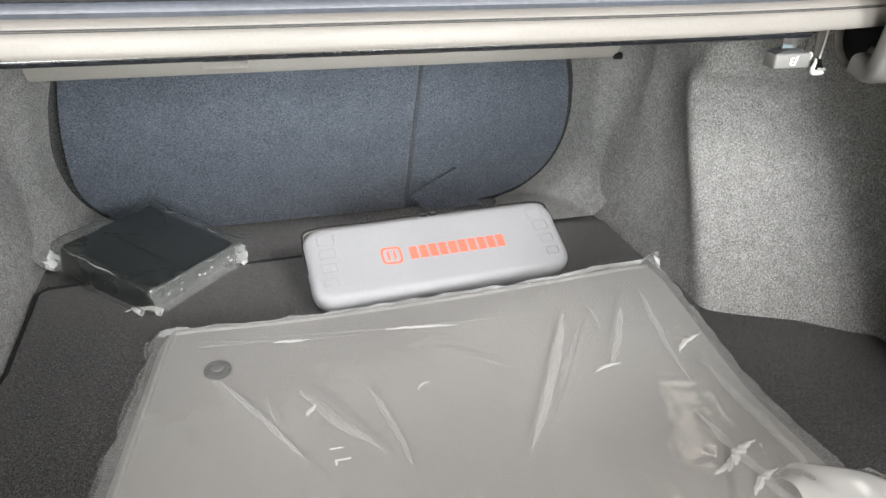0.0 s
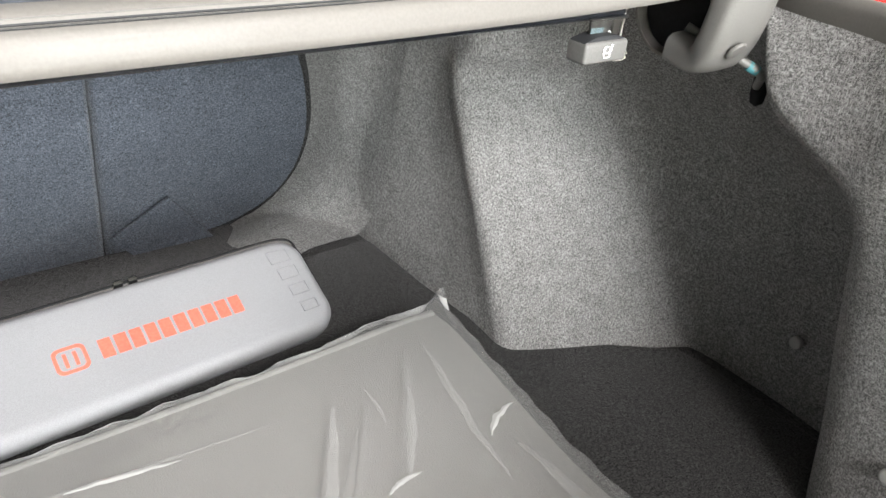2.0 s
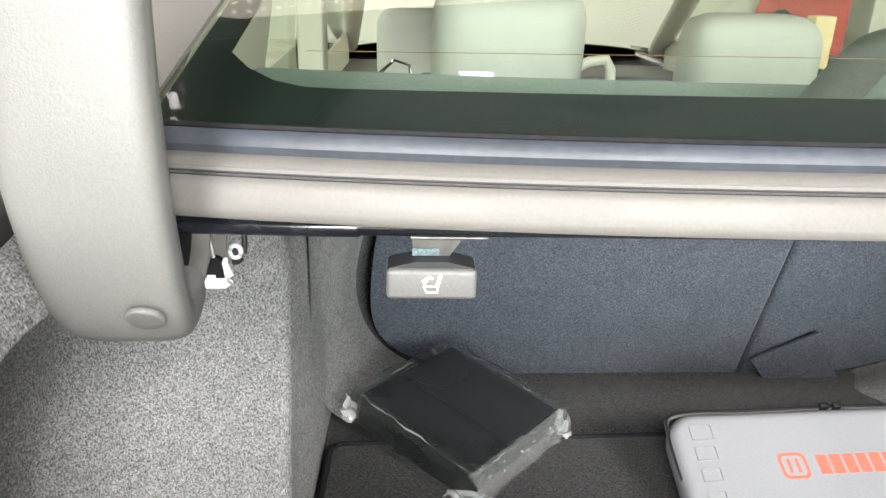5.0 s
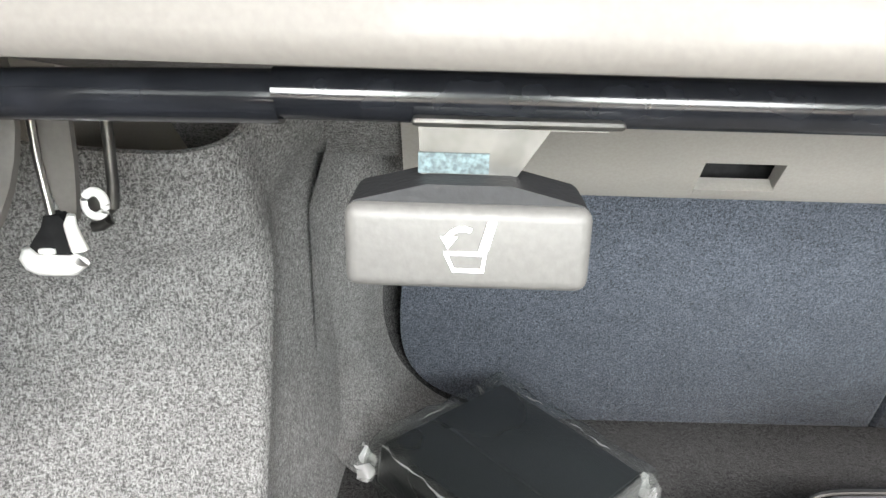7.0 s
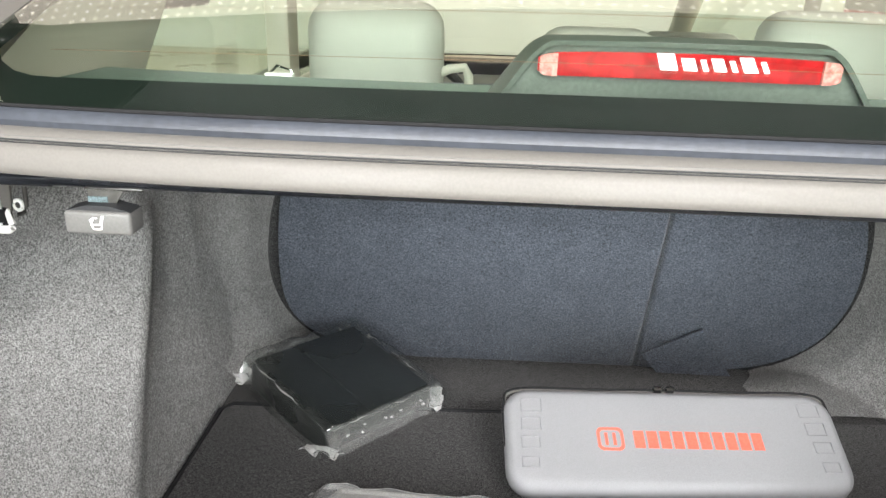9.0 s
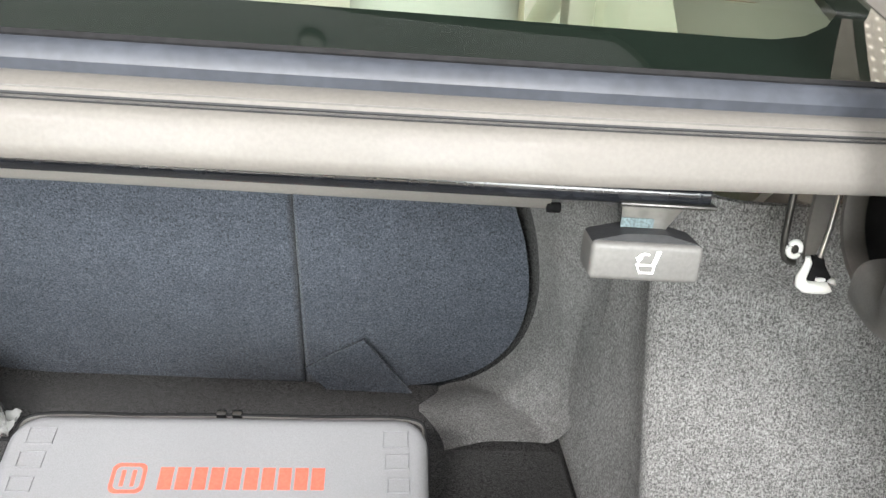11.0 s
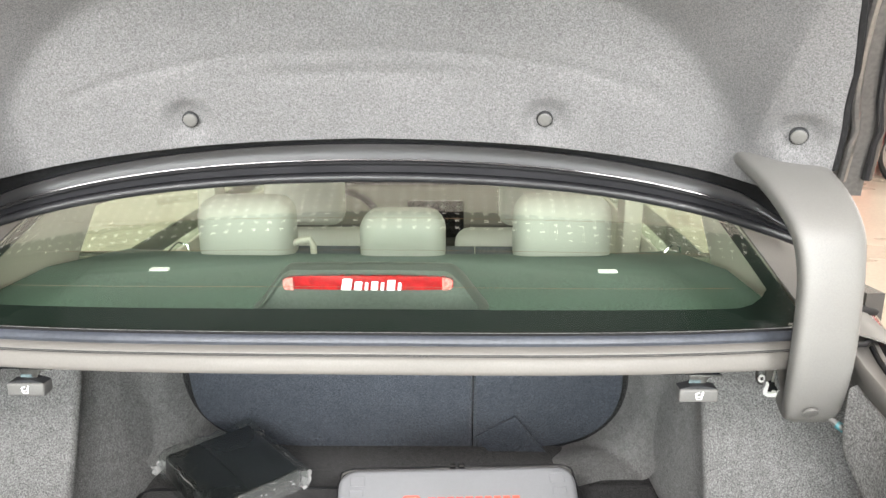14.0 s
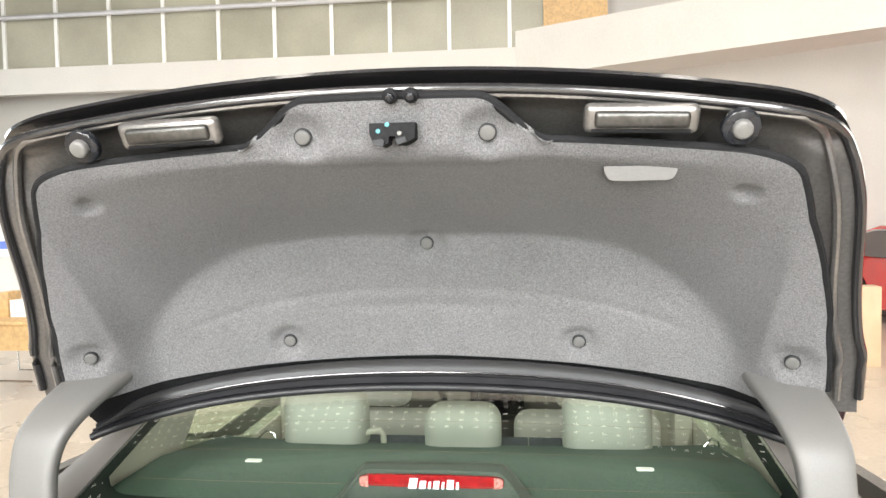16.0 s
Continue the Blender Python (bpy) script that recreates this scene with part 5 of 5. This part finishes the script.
# small steel hooks beside the hinges
for s in (-1, 1):
    x = s * 0.575
    q = -s
    k = thing("hinge_hook", "steel spring bracket with a white plastic hook", "hook", group="hinge hooks", place=(x, 0.79, 0.935))
    set_hook = Matrix(((1.18 * q, 0, 0, x), (0, 0, 1, 0.799), (0, 1.18, 0, 0.935), (0, 0, 0, 1)))

    def at_hook(a, b, y):
        return (x + q * 1.18 * a, y, 0.935 + 1.18 * b)
    part("plate", prism([(0.0, 0.055), (0.0112, 0.055), (0.0108, 0.034), (0.0100, 0.024), (0.0090, 0.016), (0.0052, 0.0165), (0.0020, 0.026), (0.0004, 0.036)], 0.003, set_hook), PAINT_GREIGE, k, "greige painted plate", smooth=False)
    part("rod", tube([at_hook(0.0007, 0.055, 0.797), at_hook(0.0010, 0.035, 0.797), at_hook(0.0030, 0.018, 0.796)], 0.0014, 10), STEEL, k, "straight steel rod")
    part("spring_loop", tube([at_hook(a, b, 0.803) for a, b in ((0.0204, 0.058), (0.0202, 0.040), (0.0198, 0.026), (0.0190, 0.0195), (0.0172, 0.0152), (0.0150, 0.0136), (0.0120, 0.0130))], 0.0021, 12), DULL_STEEL, k, "bent steel spring rod")
    ring = part("washer", tube([at_hook(0.0149 + 0.0030 * math.cos(t), 0.0212 + 0.0038 * math.sin(t), 0.800) for t in [math.tau * n / 20 for n in range(21)]], 0.0017, 10), WHITE_PLASTIC, k, "pale washer")
    part("rivet", cyl(at_hook(0.0149, 0.0212, 0.801), (0, 1, 0), 0.0030, 0.004, 16, 0.001), DULL_STEEL, ring)
    part("clip", prism([(-0.0042, 0.0090), (-0.0030, 0.0068), (0.0000, 0.0052), (0.0085, 0.0052), (0.0092, 0.0075), (0.0080, 0.0165), (0.0060, 0.0190), (0.0015, 0.0185), (0.0002, 0.0150)], 0.007, set_hook @ Matrix.Translation((0, 0, -0.005))), RUBBER, k, "black clip", smooth=False)
    part("clip_window", tube([at_hook(-0.0012 + 0.0012 * n, 0.0076, 0.7935) for n in range(5)], [0.0009, 0.0012, 0.0012, 0.0012, 0.0009], 10), WHITE_PLASTIC, k, "white plastic showing through the clip")
    part("hook", tube([at_hook(a, b, 0.793) for a, b in ((-0.0048, 0.0085), (-0.0047, 0.0062), (-0.0034, 0.0042), (-0.0010, 0.0034), (0.0040, 0.0034), (0.0085, 0.0036), (0.0108, 0.0052), (0.0115, 0.0085), (0.0104, 0.0125), (0.0096, 0.0165), (0.0104, 0.0195))], [0.0014, 0.0030, 0.0036, 0.0038, 0.0038, 0.0038, 0.0036, 0.0030, 0.0025, 0.0022, 0.0014], 12), WHITE_PLASTIC, k, "white plastic hook")

# wiring at one hinge
wr = thing("wiring_loom", "black wiring loom with a teal tape label", "wire", place=(0.62, 0.68, 0.94))
part("sleeve", tube([(0.565, 0.715, 0.99), (0.578, 0.69, 0.979), (0.588, 0.668, 0.970), (0.598, 0.655, 0.963), (0.606, 0.652, 0.956), (0.625, 0.664, 0.945), (0.66, 0.685, 0.93), (0.705, 0.71, 0.92)], 0.0042, 10), GREY_PLASTIC, wr)
part("tape", tube([(0.5935, 0.661, 0.9655), (0.6005, 0.6545, 0.961)], 0.0050, 12), TEAL_TAPE, wr, "teal tape label")
slot_pts = [(0.7165, 0.717, 0.932), (0.7155, 0.7155, 0.928), (0.715, 0.713, 0.918), (0.715, 0.7125, 0.906), (0.7155, 0.712, 0.896), (0.7165, 0.712, 0.892)]
part("slot", tube(slot_pts, [0.002, 0.006, 0.008, 0.0085, 0.007, 0.002], 12), RUBBER, wr, "dark cable slot")

# body seam seals beside the rear window, and a small connector on the hinge side of the wiring
for s in (-1, 1):
    part("seam_seal", tube([(s * 0.625, 0.735, 1.062), (s * 0.655, 0.77, 1.066), (s * 0.671, 0.80, 1.064), (s * 0.70, 0.83, 1.052), (s * 0.74, 0.87, 1.035)], 0.006, 10), RUBBER, car, "black rubber seam seal")
    part("seam_seal", tube([(s * 0.62, 0.715, 1.047), (s * 0.655, 0.735, 1.04), (s * 0.69, 0.78, 1.03), (s * 0.72, 0.83, 1.02)], 0.004, 10), RUBBER, car, "black rubber seam seal")
plug = thing("hinge_connector", "small dark connector clipped beside the hinge", "connector", place=(-0.64, 0.69, 0.985))
part("body", box(-0.652, -0.634, 0.684, 0.70, 0.978, 0.998, 0.003), DARK_PLASTIC, plug)
part("pin", cyl((-0.640, 0.682, 0.986), (0, 1, 0), 0.003, 0.006, 12, 0.001), STEEL, plug)
part("lead", tube([(-0.634, 0.695, 0.992), (-0.622, 0.70, 1.002), (-0.61, 0.71, 1.006)], 0.003, 8), RUBBER, plug)

# ---- loose things in the trunk ----
case = thing("emergency_kit_case", "light grey zipped kit case with red print, on trunk floor", "case", place=(0.13, 1.07, 0.5))
CM = Matrix.Translation((0.129, 1.076, 0.543)) @ pose(0, 0, 0, 0, 0, 3.4) @ pose(0, 0, 0, 27, 0, 0)


def case_shell(w, h, z0, z1, r, bev):
    """A rounded shell built of rings: a belly drawn in below, a full rim, the top edge turned over."""
    bm = bmesh.new()
    belly, deep = 0.046, 0.052
    steps = [(belly * (1 - math.sin(k / 8 * math.pi / 2)), z0 + deep * (1 - math.cos(k / 8 * math.pi / 2))) for k in range(9)]
    steps += [(bev * (1 - math.cos(k / 6 * math.pi / 2)), z1 - bev * (1 - math.sin(k / 6 * math.pi / 2))) for k in range(1, 7)]
    steps += [(bev + 0.012, z1 + 0.0004), (bev + 0.035, z1 + 0.0008), (bev + 0.045, z1 + 0.001)]
    rings = []
    for inset, z in steps:
        rr = max(r - inset, 0.004)
        rings.append([bm.verts.new((x, y, z)) for x, y in rounded(w - 2 * inset, h - 2 * inset, min(rr, h / 2 - inset - 0.001), 8)])
    n = len(rings[0])
    for ra, rb in zip(rings, rings[1:]):
        for k in range(n):
            bm.faces.new((ra[k], ra[(k + 1) % n], rb[(k + 1) % n], rb[k]))
    bm.faces.new(rings[0][::-1])
    bm.faces.new(rings[-1])
    bm.transform(CM)
    return bm


def soft(bm):
    """A slightly slack fabric box: the top sags a little, the back edge bulges at the zip."""
    inv = CM.inverted()
    for v in bm.verts:
        q = inv @ v.co
        q.z += 0.0035 * math.exp(-(q.x / 0.08) ** 2) * smooth01(0.03, 0.07, q.y)
        v.co = CM @ q
        v.co.z = max(v.co.z, 0.503)
    return bm


shell = part("upper_shell", soft(case_shell(0.464, 0.152, -0.030, 0.042, 0.036, 0.016)), CASE_GREY, case)
back_edge = [(-0.230, -0.01), (-0.230, 0.05), (-0.212, 0.0785), (-0.1, 0.080), (0.0, 0.081), (0.1, 0.080), (0.212, 0.0785), (0.230, 0.05), (0.230, -0.01)]
part("zip_tape", tube([CM @ Vector((*spline([(px, py, 0) for px, py in back_edge], k / 60).xy, 0.026)) for k in range(61)], 0.0028, 8), DASH_GREY, case, "dark grey zip")
part("zip_cord", tube([CM @ Vector((*(spline([(px, py, 0) for px, py in back_edge], k / 60).xy * 1.004), 0.029)) for k in range(61)], 0.0018, 6), RUBBER, case, "dark zip teeth")
for dx in (-0.008, 0.01):
    part("zip_puller", box(dx - 0.006, dx + 0.006, 0.077, 0.085, 0.026, 0.036, 0.002, m=CM), DARK_CHROME, case, "chrome zip puller")
ZT = 0.0434
ring_o, ring_i = rounded(0.036, 0.034, 0.008), rounded(0.028, 0.026, 0.006)
bm = bmesh.new()
a = [bm.verts.new((x - 0.090, y - 0.004, ZT)) for x, y in ring_o]
b = [bm.verts.new((x - 0.090, y - 0.004, ZT)) for x, y in ring_i]
for k in range(len(a)):
    bm.faces.new((a[k], a[(k + 1) % len(a)], b[(k + 1) % len(a)], b[k]))
bm.transform(CM)
part("emblem_ring", bm, CASE_RED, shell, "red square ring print", smooth=False)
for x0 in (-0.0975, -0.0865):
    part("emblem_bar", box(x0, x0 + 0.004, -0.013, 0.005, ZT - 0.0004, ZT, m=CM), CASE_RED, shell, "red print bar", smooth=False)
x0 = -0.058
for w in (0.034, 0.033, 0.035, 0.033, 0.034):
    for q in (0.0, w * 0.5 + 0.001):
        part("print_bar", box(x0 + q, x0 + q + w * 0.5 - 0.003, -0.0165, 0.0085, ZT - 0.0004, ZT, m=CM), CASE_RED, shell, "red print bar", smooth=False)
    x0 += w + 0.002
for s in (-1, 1):
    for k in range(4):
        cx, cy = s * (0.194 + 0.002 * k), 0.045 - k * 0.028
        w, d = 0.014 - 0.001 * k, 0.010 - 0.001 * k
        loop = [CM @ Vector((cx + a * w, cy + b * d, 0.0432)) for a, b in ((-1, -1), (1, -1), (1, 1), (-1, 1), (-1, -1))]
        part("embossed_rib", tube(loop, 0.0008, 6), CASE_GREY, shell)

pouch = thing("black_pouch", "black folded pouch wrapped in clear cellophane, on the trunk floor", "pouch", place=(-0.37, 1.255, 0.46))
PM = Matrix.Translation((-0.365, 1.236, 0.494)) @ pose(0, 0, 0, 3.5, 7.0, 0) @ pose(0, 0, 0, 0, 0, 47)
bm = box(-0.104, 0.104, -0.107, 0.107, 0.0, 0.056, 0.008, 3, m=PM)
part("body", bm, BOX_BLACK, pouch)
part("fold", box(-0.022, 0.098, -0.101, 0.101, 0.053, 0.0592, 0.002, m=PM), BOX_BLACK, pouch, "black overlapping flap")


def crumple(bm, amp, scale, seed=0.0):
    for v in bm.verts:
        v.co += Vector((noise.noise(v.co * scale + Vector((seed, 0, 0))), noise.noise(v.co * scale + Vector((0, seed + 7, 0))), noise.noise(v.co * scale + Vector((3, 0, seed))))) * amp
    return bm


bm = box(-0.117, 0.117, -0.120, 0.120, -0.002, 0.069, 0.016, 3)
bmesh.ops.subdivide_edges(bm, edges=bm.edges[:], cuts=7, use_grid_fill=True)
bm.transform(PM)
part("cellophane", crumple(bm, 0.007, 40), CELLO, pouch, "clear crinkled cellophane")
for cx, cy, a in ((0.115, 0.112, 45), (0.115, -0.112, -45), (-0.115, 0.112, 135), (-0.115, -0.112, 225)):
    def tuft(u, v, cx=cx, cy=cy, a=a):
        d = Vector((math.cos(radians(a)), math.sin(radians(a)), 0))
        e = Vector((-d.y, d.x, 0))
        p = Vector((cx, cy, 0.027)) + d * (u * 0.022 - 0.014) + e * ((v - 0.5) * (0.05 + 0.012 * u)) + Vector((0, 0, 0.008 * math.sin(v * 14) * u))
        return PM @ p
    part("film_corner", crumple(sheet(tuft, 8, 16), 0.008, 70), FILM_FOLD, pouch, "twisted film corner")

# milky streaks along the pouch's edges paint the highlights on its film
EDGES = [((0.107, -0.110), (0.107, 0.110)), ((-0.107, -0.110), (0.107, -0.110)), ((-0.107, 0.110), (0.107, 0.110)), ((-0.107, -0.110), (-0.107, 0.110))]
for i, ((ax, ay), (bx, by)) in enumerate(EDGES):
    def streak(u, v, i=i, ax=ax, ay=ay, bx=bx, by=by):
        q = 0.04 + 0.92 * u
        w = max(0.0002, 0.0042 * noise.noise(Vector((q * 7, i * 5.3, 0.5))) + 0.0006)
        p = Vector((ax + (bx - ax) * q, ay + (by - ay) * q, 0.057 + 0.004 * noise.noise(Vector((q * 8, i, 2)))))
        d = Vector((by - ay, ax - bx, 0)).normalized()
        return PM @ (p + d * ((v - 0.5) * w + 0.003 * noise.noise(Vector((q * 16, i * 3, 1)))) + Vector((0, 0, 0.5 * w * (1 - abs(2 * v - 1)))))
    part("film_edge_highlight", sheet(streak, 60, 2), FILM_FOLD, pouch, "milky streak for the highlight on a film crinkle")

def front_film(u, v):
    """The film's slack fold along the low side of the pouch."""
    x = -0.112 + 0.224 * u
    sag = 0.010 * math.sin(math.pi * v) + 0.004 * noise.noise(Vector((u * 9, v * 4, 3)))
    return PM @ Vector((x, -0.104 - 0.022 * v - sag, 0.056 - 0.058 * v * v + 0.003 * noise.noise(Vector((u * 14, v * 5, 8)))))


part("film_side", sheet(front_film, 60, 14), FILM_SOFT, pouch, "slack clear film along the side")
# tiny milky boxes scattered as painted glints on the side
for i in range(9):
    bit = Vector((noise.noise(Vector((i * 3.7, 1, 0))) * 0.2, -0.112 - 0.012 * abs(noise.noise(Vector((i * 2.3, 5, 1)))), 0.045 - 0.035 * abs(noise.noise(Vector((i * 1.9, 7, 2))))))
    bit.x = max(-0.11, min(0.11, bit.x * 1.4 + 0.02 * (i % 5 - 2)))
    wide = 0.0012 + 0.0045 * abs(noise.noise(Vector((i * 5.1, 2, 9))))
    part("film_glint", crumple(box(bit.x - wide, bit.x + wide, bit.y - 0.002, bit.y, bit.z - 0.0012, bit.z + 0.0012, m=PM), 0.003, 300, i), MILKY_FILM, pouch, "small milky bit for a glint on the film", smooth=False)

mats = thing("floor_mats", "grey felt car mats stacked in a clear plastic bag", "car mats", place=(0.06, 0.7, 0.5))


CURL = lambda x, y: 0.060 * max(0.0, (x + 0.22) / 0.69) ** 1.5 * smooth01(0.60, 0.95, y)
CREASES = [(-0.26, 0.85, -0.11, 0.58, 0.006), (-0.19, 0.80, -0.17, 0.71, 0.003), (-0.05, 0.77, -0.02, 0.58, 0.006), (0.26, 0.84, 0.11, 0.60, 0.006), (0.30, 0.83, 0.16, 0.63, 0.006),
           (0.37, 0.86, 0.29, 0.74, 0.005), (-0.12, 0.78, -0.04, 0.62, 0.006), (0.07, 0.82, 0.17, 0.75, 0.003), (0.44, 0.74, 0.40, 0.58, 0.004), (0.37, 0.56, 0.30, 0.44, 0.010), (0.42, 0.55, 0.38, 0.40, 0.009)]
rng = random.Random(4)
for _ in range(8):
    cx, cy, ang = rng.uniform(-0.35, 0.42), rng.uniform(0.4, 0.95), rng.uniform(0.6, 2.2)
    ln = rng.uniform(0.03, 0.09)
    CREASES.append((cx, cy, cx + ln * math.cos(ang), cy - ln * math.sin(ang), rng.uniform(0.001, 0.003)))


def crease_height(x, y):
    h = 0.0
    for x0, y0, x1, y1, a in CREASES:
        dx, dy = x1 - x0, y1 - y0
        q = dx * dx + dy * dy
        t = ((x - x0) * dx + (y - y0) * dy) / q
        if -0.1 < t < 1.1:
            d = abs((x - x0) * dy - (y - y0) * dx) / math.sqrt(q)
            if d < 0.03:
                h += a * math.exp(-d / 0.0045) * smooth01(-0.1, 0.25, t) * smooth01(1.1, 0.7, t)
    return h


def mat_fn(u, v, k):
    """One mat of the stack; its far corner curls up."""
    e = 0.006 * k
    x = (-0.445 + 0.115 * v + e) * (1 - u) + (0.50 - 0.035 * v - e) * u
    y = 0.28 + (0.71 - 0.062 * u - e) * v
    # rounded corners
    cu, cv = abs(u - 0.5) * 2, abs(v - 0.5) * 2
    k2 = max(0.0, cu - 0.9) * max(0.0, cv - 0.9) * 100
    x += (0.5 - u) * 0.009 * k2
    y += (0.5 - v) * 0.008 * k2
    return (x, y, 0.5085 + 0.0095 * k + CURL(x, y))


for k in range(3):
    top_mat = part("mat", sheet(lambda u, v, k=k: mat_fn(u, v, k), 60, 48, 0.008), MAT_GREY, mats, "grey felt mat")
    part("mat_binding", tube([mat_fn(q, 1, k) for q in [i / 30 for i in range(31)]], 0.0042, 8), MAT_EDGE, top_mat, "grey bound edge")
    part("mat_binding", tube([mat_fn(0, q, k) for q in [i / 20 for i in range(21)]], 0.0042, 8), MAT_EDGE, top_mat, "grey bound edge")
gx, gy, gz = -0.252, 0.865, 0.5295
gr = part("grommet", cyl((gx, gy, gz + 0.002), (0, 0, 1), 0.019, 0.008, 28, 0.0025), RUBBER, top_mat, "black plastic fastening ring")
part("grommet_centre", cyl((gx, gy, gz + 0.0055), (0, 0, 1), 0.009, 0.0035, 20, 0.001), HANDLE_PLASTIC, gr)
for k, (two, wide) in enumerate(((1, 0.020), (0, 0.018), (1, 0.018), (0, 0.018), (1, 0.020))):
    y = 0.738 - 0.0205 * k
    bar_x = -0.131 + 0.0032 * k
    part("woven_bar", box(bar_x, bar_x + wide, y - 0.0014, y + 0.0014, 0.5274, 0.528), WOVEN_GREY, top_mat, "pale woven lettering bar", smooth=False)
    if two:
        part("woven_bar", box(bar_x, bar_x + 0.0026, y - 0.008, y - 0.0014, 0.5274, 0.528), WOVEN_GREY, top_mat, "pale woven lettering bar", smooth=False)


def bag_fn(u, v):
    """The bag's top sheet, with creases, hanging over the mats' edges."""
    x = (-0.49 + 0.14 * v) * (1 - u) + (0.53 - 0.048 * v) * u
    y = 0.24 + (0.765 - 0.06 * u) * v
    e = min(u * 1.0, (1 - u) * 1.0, (1 - v) * 0.8) * 34
    z = 0.500 + 0.036 * smooth01(0, 1, e) + CURL(x, y) * (1 - 0.25 * smooth01(0.03, 0.0, 1 - u))
    w = noise.noise(Vector((x * 6 + y * 2.5, y * 2.2, 0.3))) + 0.4 * noise.noise(Vector((x * 19 + y * 7, y * 5, 2.0)))
    edge = 1 - smooth01(0.0, 2.2, e)
    z += 0.0016 * w * smooth01(0, 1, e * 0.7) + crease_height(x, y) + 0.005 * edge * abs(noise.noise(Vector((x * 34, y * 34, 7))))
    c = smooth01(0.95, 1.0, u) * smooth01(0.93, 1.0, v)
    z += 0.018 * c + 0.026 * smooth01(0.972, 1.0, u) * smooth01(0.965, 1.0, v)
    x += 0.010 * edge * noise.noise(Vector((x * 30, y * 30, 5)))
    y += 0.012 * edge * noise.noise(Vector((x * 26, y * 12, 9)))
    return (x, y, z)


bag = part("plastic_bag", sheet(bag_fn, 400, 300), FILM, mats, "clear crinkled plastic bag")
bag.visible_shadow = False


def bag_top(x, y):
    return 0.5385 + CURL(x, y) + crease_height(x, y)


def fold(x0, y0, x1, y1, width, film, bow=0.0, lift=0.001):
    """A milky ribbon for the highlight on a film fold: a little proud, tapered at both ends, with an uneven edge."""
    d = Vector((x1 - x0, y1 - y0, 0))
    e = Vector((-d.y, d.x, 0)).normalized()

    def fn(u, v):
        w = width * math.sin(math.pi * min(1, 0.05 + 0.95 * u)) ** 0.8 * (1 + 0.45 * noise.noise(Vector((x0 * 9 + v * 2, u * 7, 4))))
        p = Vector((x0, y0, 0)) + d * u + e * (bow * math.sin(math.pi * u) + 0.25 * width * noise.noise(Vector((x0 * 9, u * 9, 1))) + (v - 0.5) * w)
        return (p.x, p.y, bag_top(p.x, p.y) + lift + 0.16 * w * (1 - abs(2 * v - 1)))
    return part("film_fold", sheet(fn, 30, 6), film, bag, "milky ribbon for the highlight on a film crease")


# broad soft folds of the film, their soft highlights put into milky ribbons
for x0, y0, x1, y1, w, bow in ((-0.249, 0.824, -0.153, 0.647, 0.009, 0.004), (-0.055, 0.757, -0.031, 0.609, 0.011, 0.005), (-0.146, 0.783, -0.059, 0.65, 0.016, -0.006), (0.264, 0.84, 0.115, 0.597, 0.013, 0.006),
                               (0.271, 0.797, 0.169, 0.643, 0.011, -0.004), (0.351, 0.821, 0.28, 0.712, 0.011, 0.005), (0.42, 0.70, 0.44, 0.46, 0.017, 0.008), (0.36, 0.62, 0.40, 0.38, 0.015, -0.006),
                               (-0.41, 0.66, -0.39, 0.42, 0.011, 0.004), (0.40, 0.86, 0.385, 0.66, 0.010, -0.004)):
    fold(x0, y0, x1, y1, w, FILM_SOFT, bow)
# short milky ribbons for the glints on bright crinkles, and the creases along the rim
for x0, y0, x1, y1, w, bow in ((-0.143, 0.729, -0.128, 0.749, 0.007, 0.001), (0.261, 0.715, 0.305, 0.721, 0.006, 0.004), (0.398, 0.721, 0.448, 0.745, 0.008, 0.006), (-0.172, 0.899, -0.118, 0.891, 0.008, 0.001),
                               (-0.007, 0.882, 0.102, 0.859, 0.007, 0.002), (0.334, 0.506, 0.405, 0.551, 0.012, 0.006), (0.318, 0.511, 0.357, 0.529, 0.008, -0.003), (0.345, 0.47, 0.40, 0.50, 0.009, 0.005), (0.009, 0.741, 0.031, 0.752, 0.0035, 0.006)):
    fold(x0, y0, x1, y1, w, FILM_FOLD, bow, 0.0015)
for x0, y0, x1, y1, w, bow in ((0.077, 0.80, 0.158, 0.741, 0.003, 0.003), (-0.189, 0.783, -0.176, 0.705, 0.003, -0.003), (-0.312, 0.937, -0.012, 0.875, 0.004, -0.004), (-0.202, 0.92, 0.223, 0.849, 0.004, -0.003), (0.305, 0.846, 0.303, 0.787, 0.005, 0.003), (-0.28, 0.915, -0.20, 0.905, 0.005, 0.002)):
    fold(x0, y0, x1, y1, w, FILM_SOFT, bow)


def rim_fn(far):
    # the welded rim of the bag, crinkled; the light it catches is put into its milky film
    def fn(u, v):
        x, y, z = bag_fn(u, 0.985 - 0.012 * v) if far else bag_fn(0.012 + 0.014 * v, 0.25 + 0.75 * u)
        return (x, y, z + 0.0015 + 0.002 * abs(noise.noise(Vector((x * 60, y * 60, v * 3)))))
    return fn


part("bag_rim", sheet(rim_fn(True), 160, 3), MILKY_FILM, bag, "crinkled bag rim, milky for the light it catches")
part("bag_rim", sheet(rim_fn(False), 120, 3), FILM_FOLD, bag, "crinkled bag rim, milky for the light it catches")


def scrap_fn(u, v):
    # the bag's gathered mouth, in soft folds
    return (0.385 + 0.13 * u, 0.42 + 0.07 * v + 0.015 * math.sin(5 * u), 0.537 + 0.022 * math.sin(math.pi * v) * (0.7 + 0.3 * math.sin(9 * u + 2 * v)))


part("bag_mouth", sheet(scrap_fn, 60, 24), FILM_FOLD, mats, "gathered milky bag mouth")
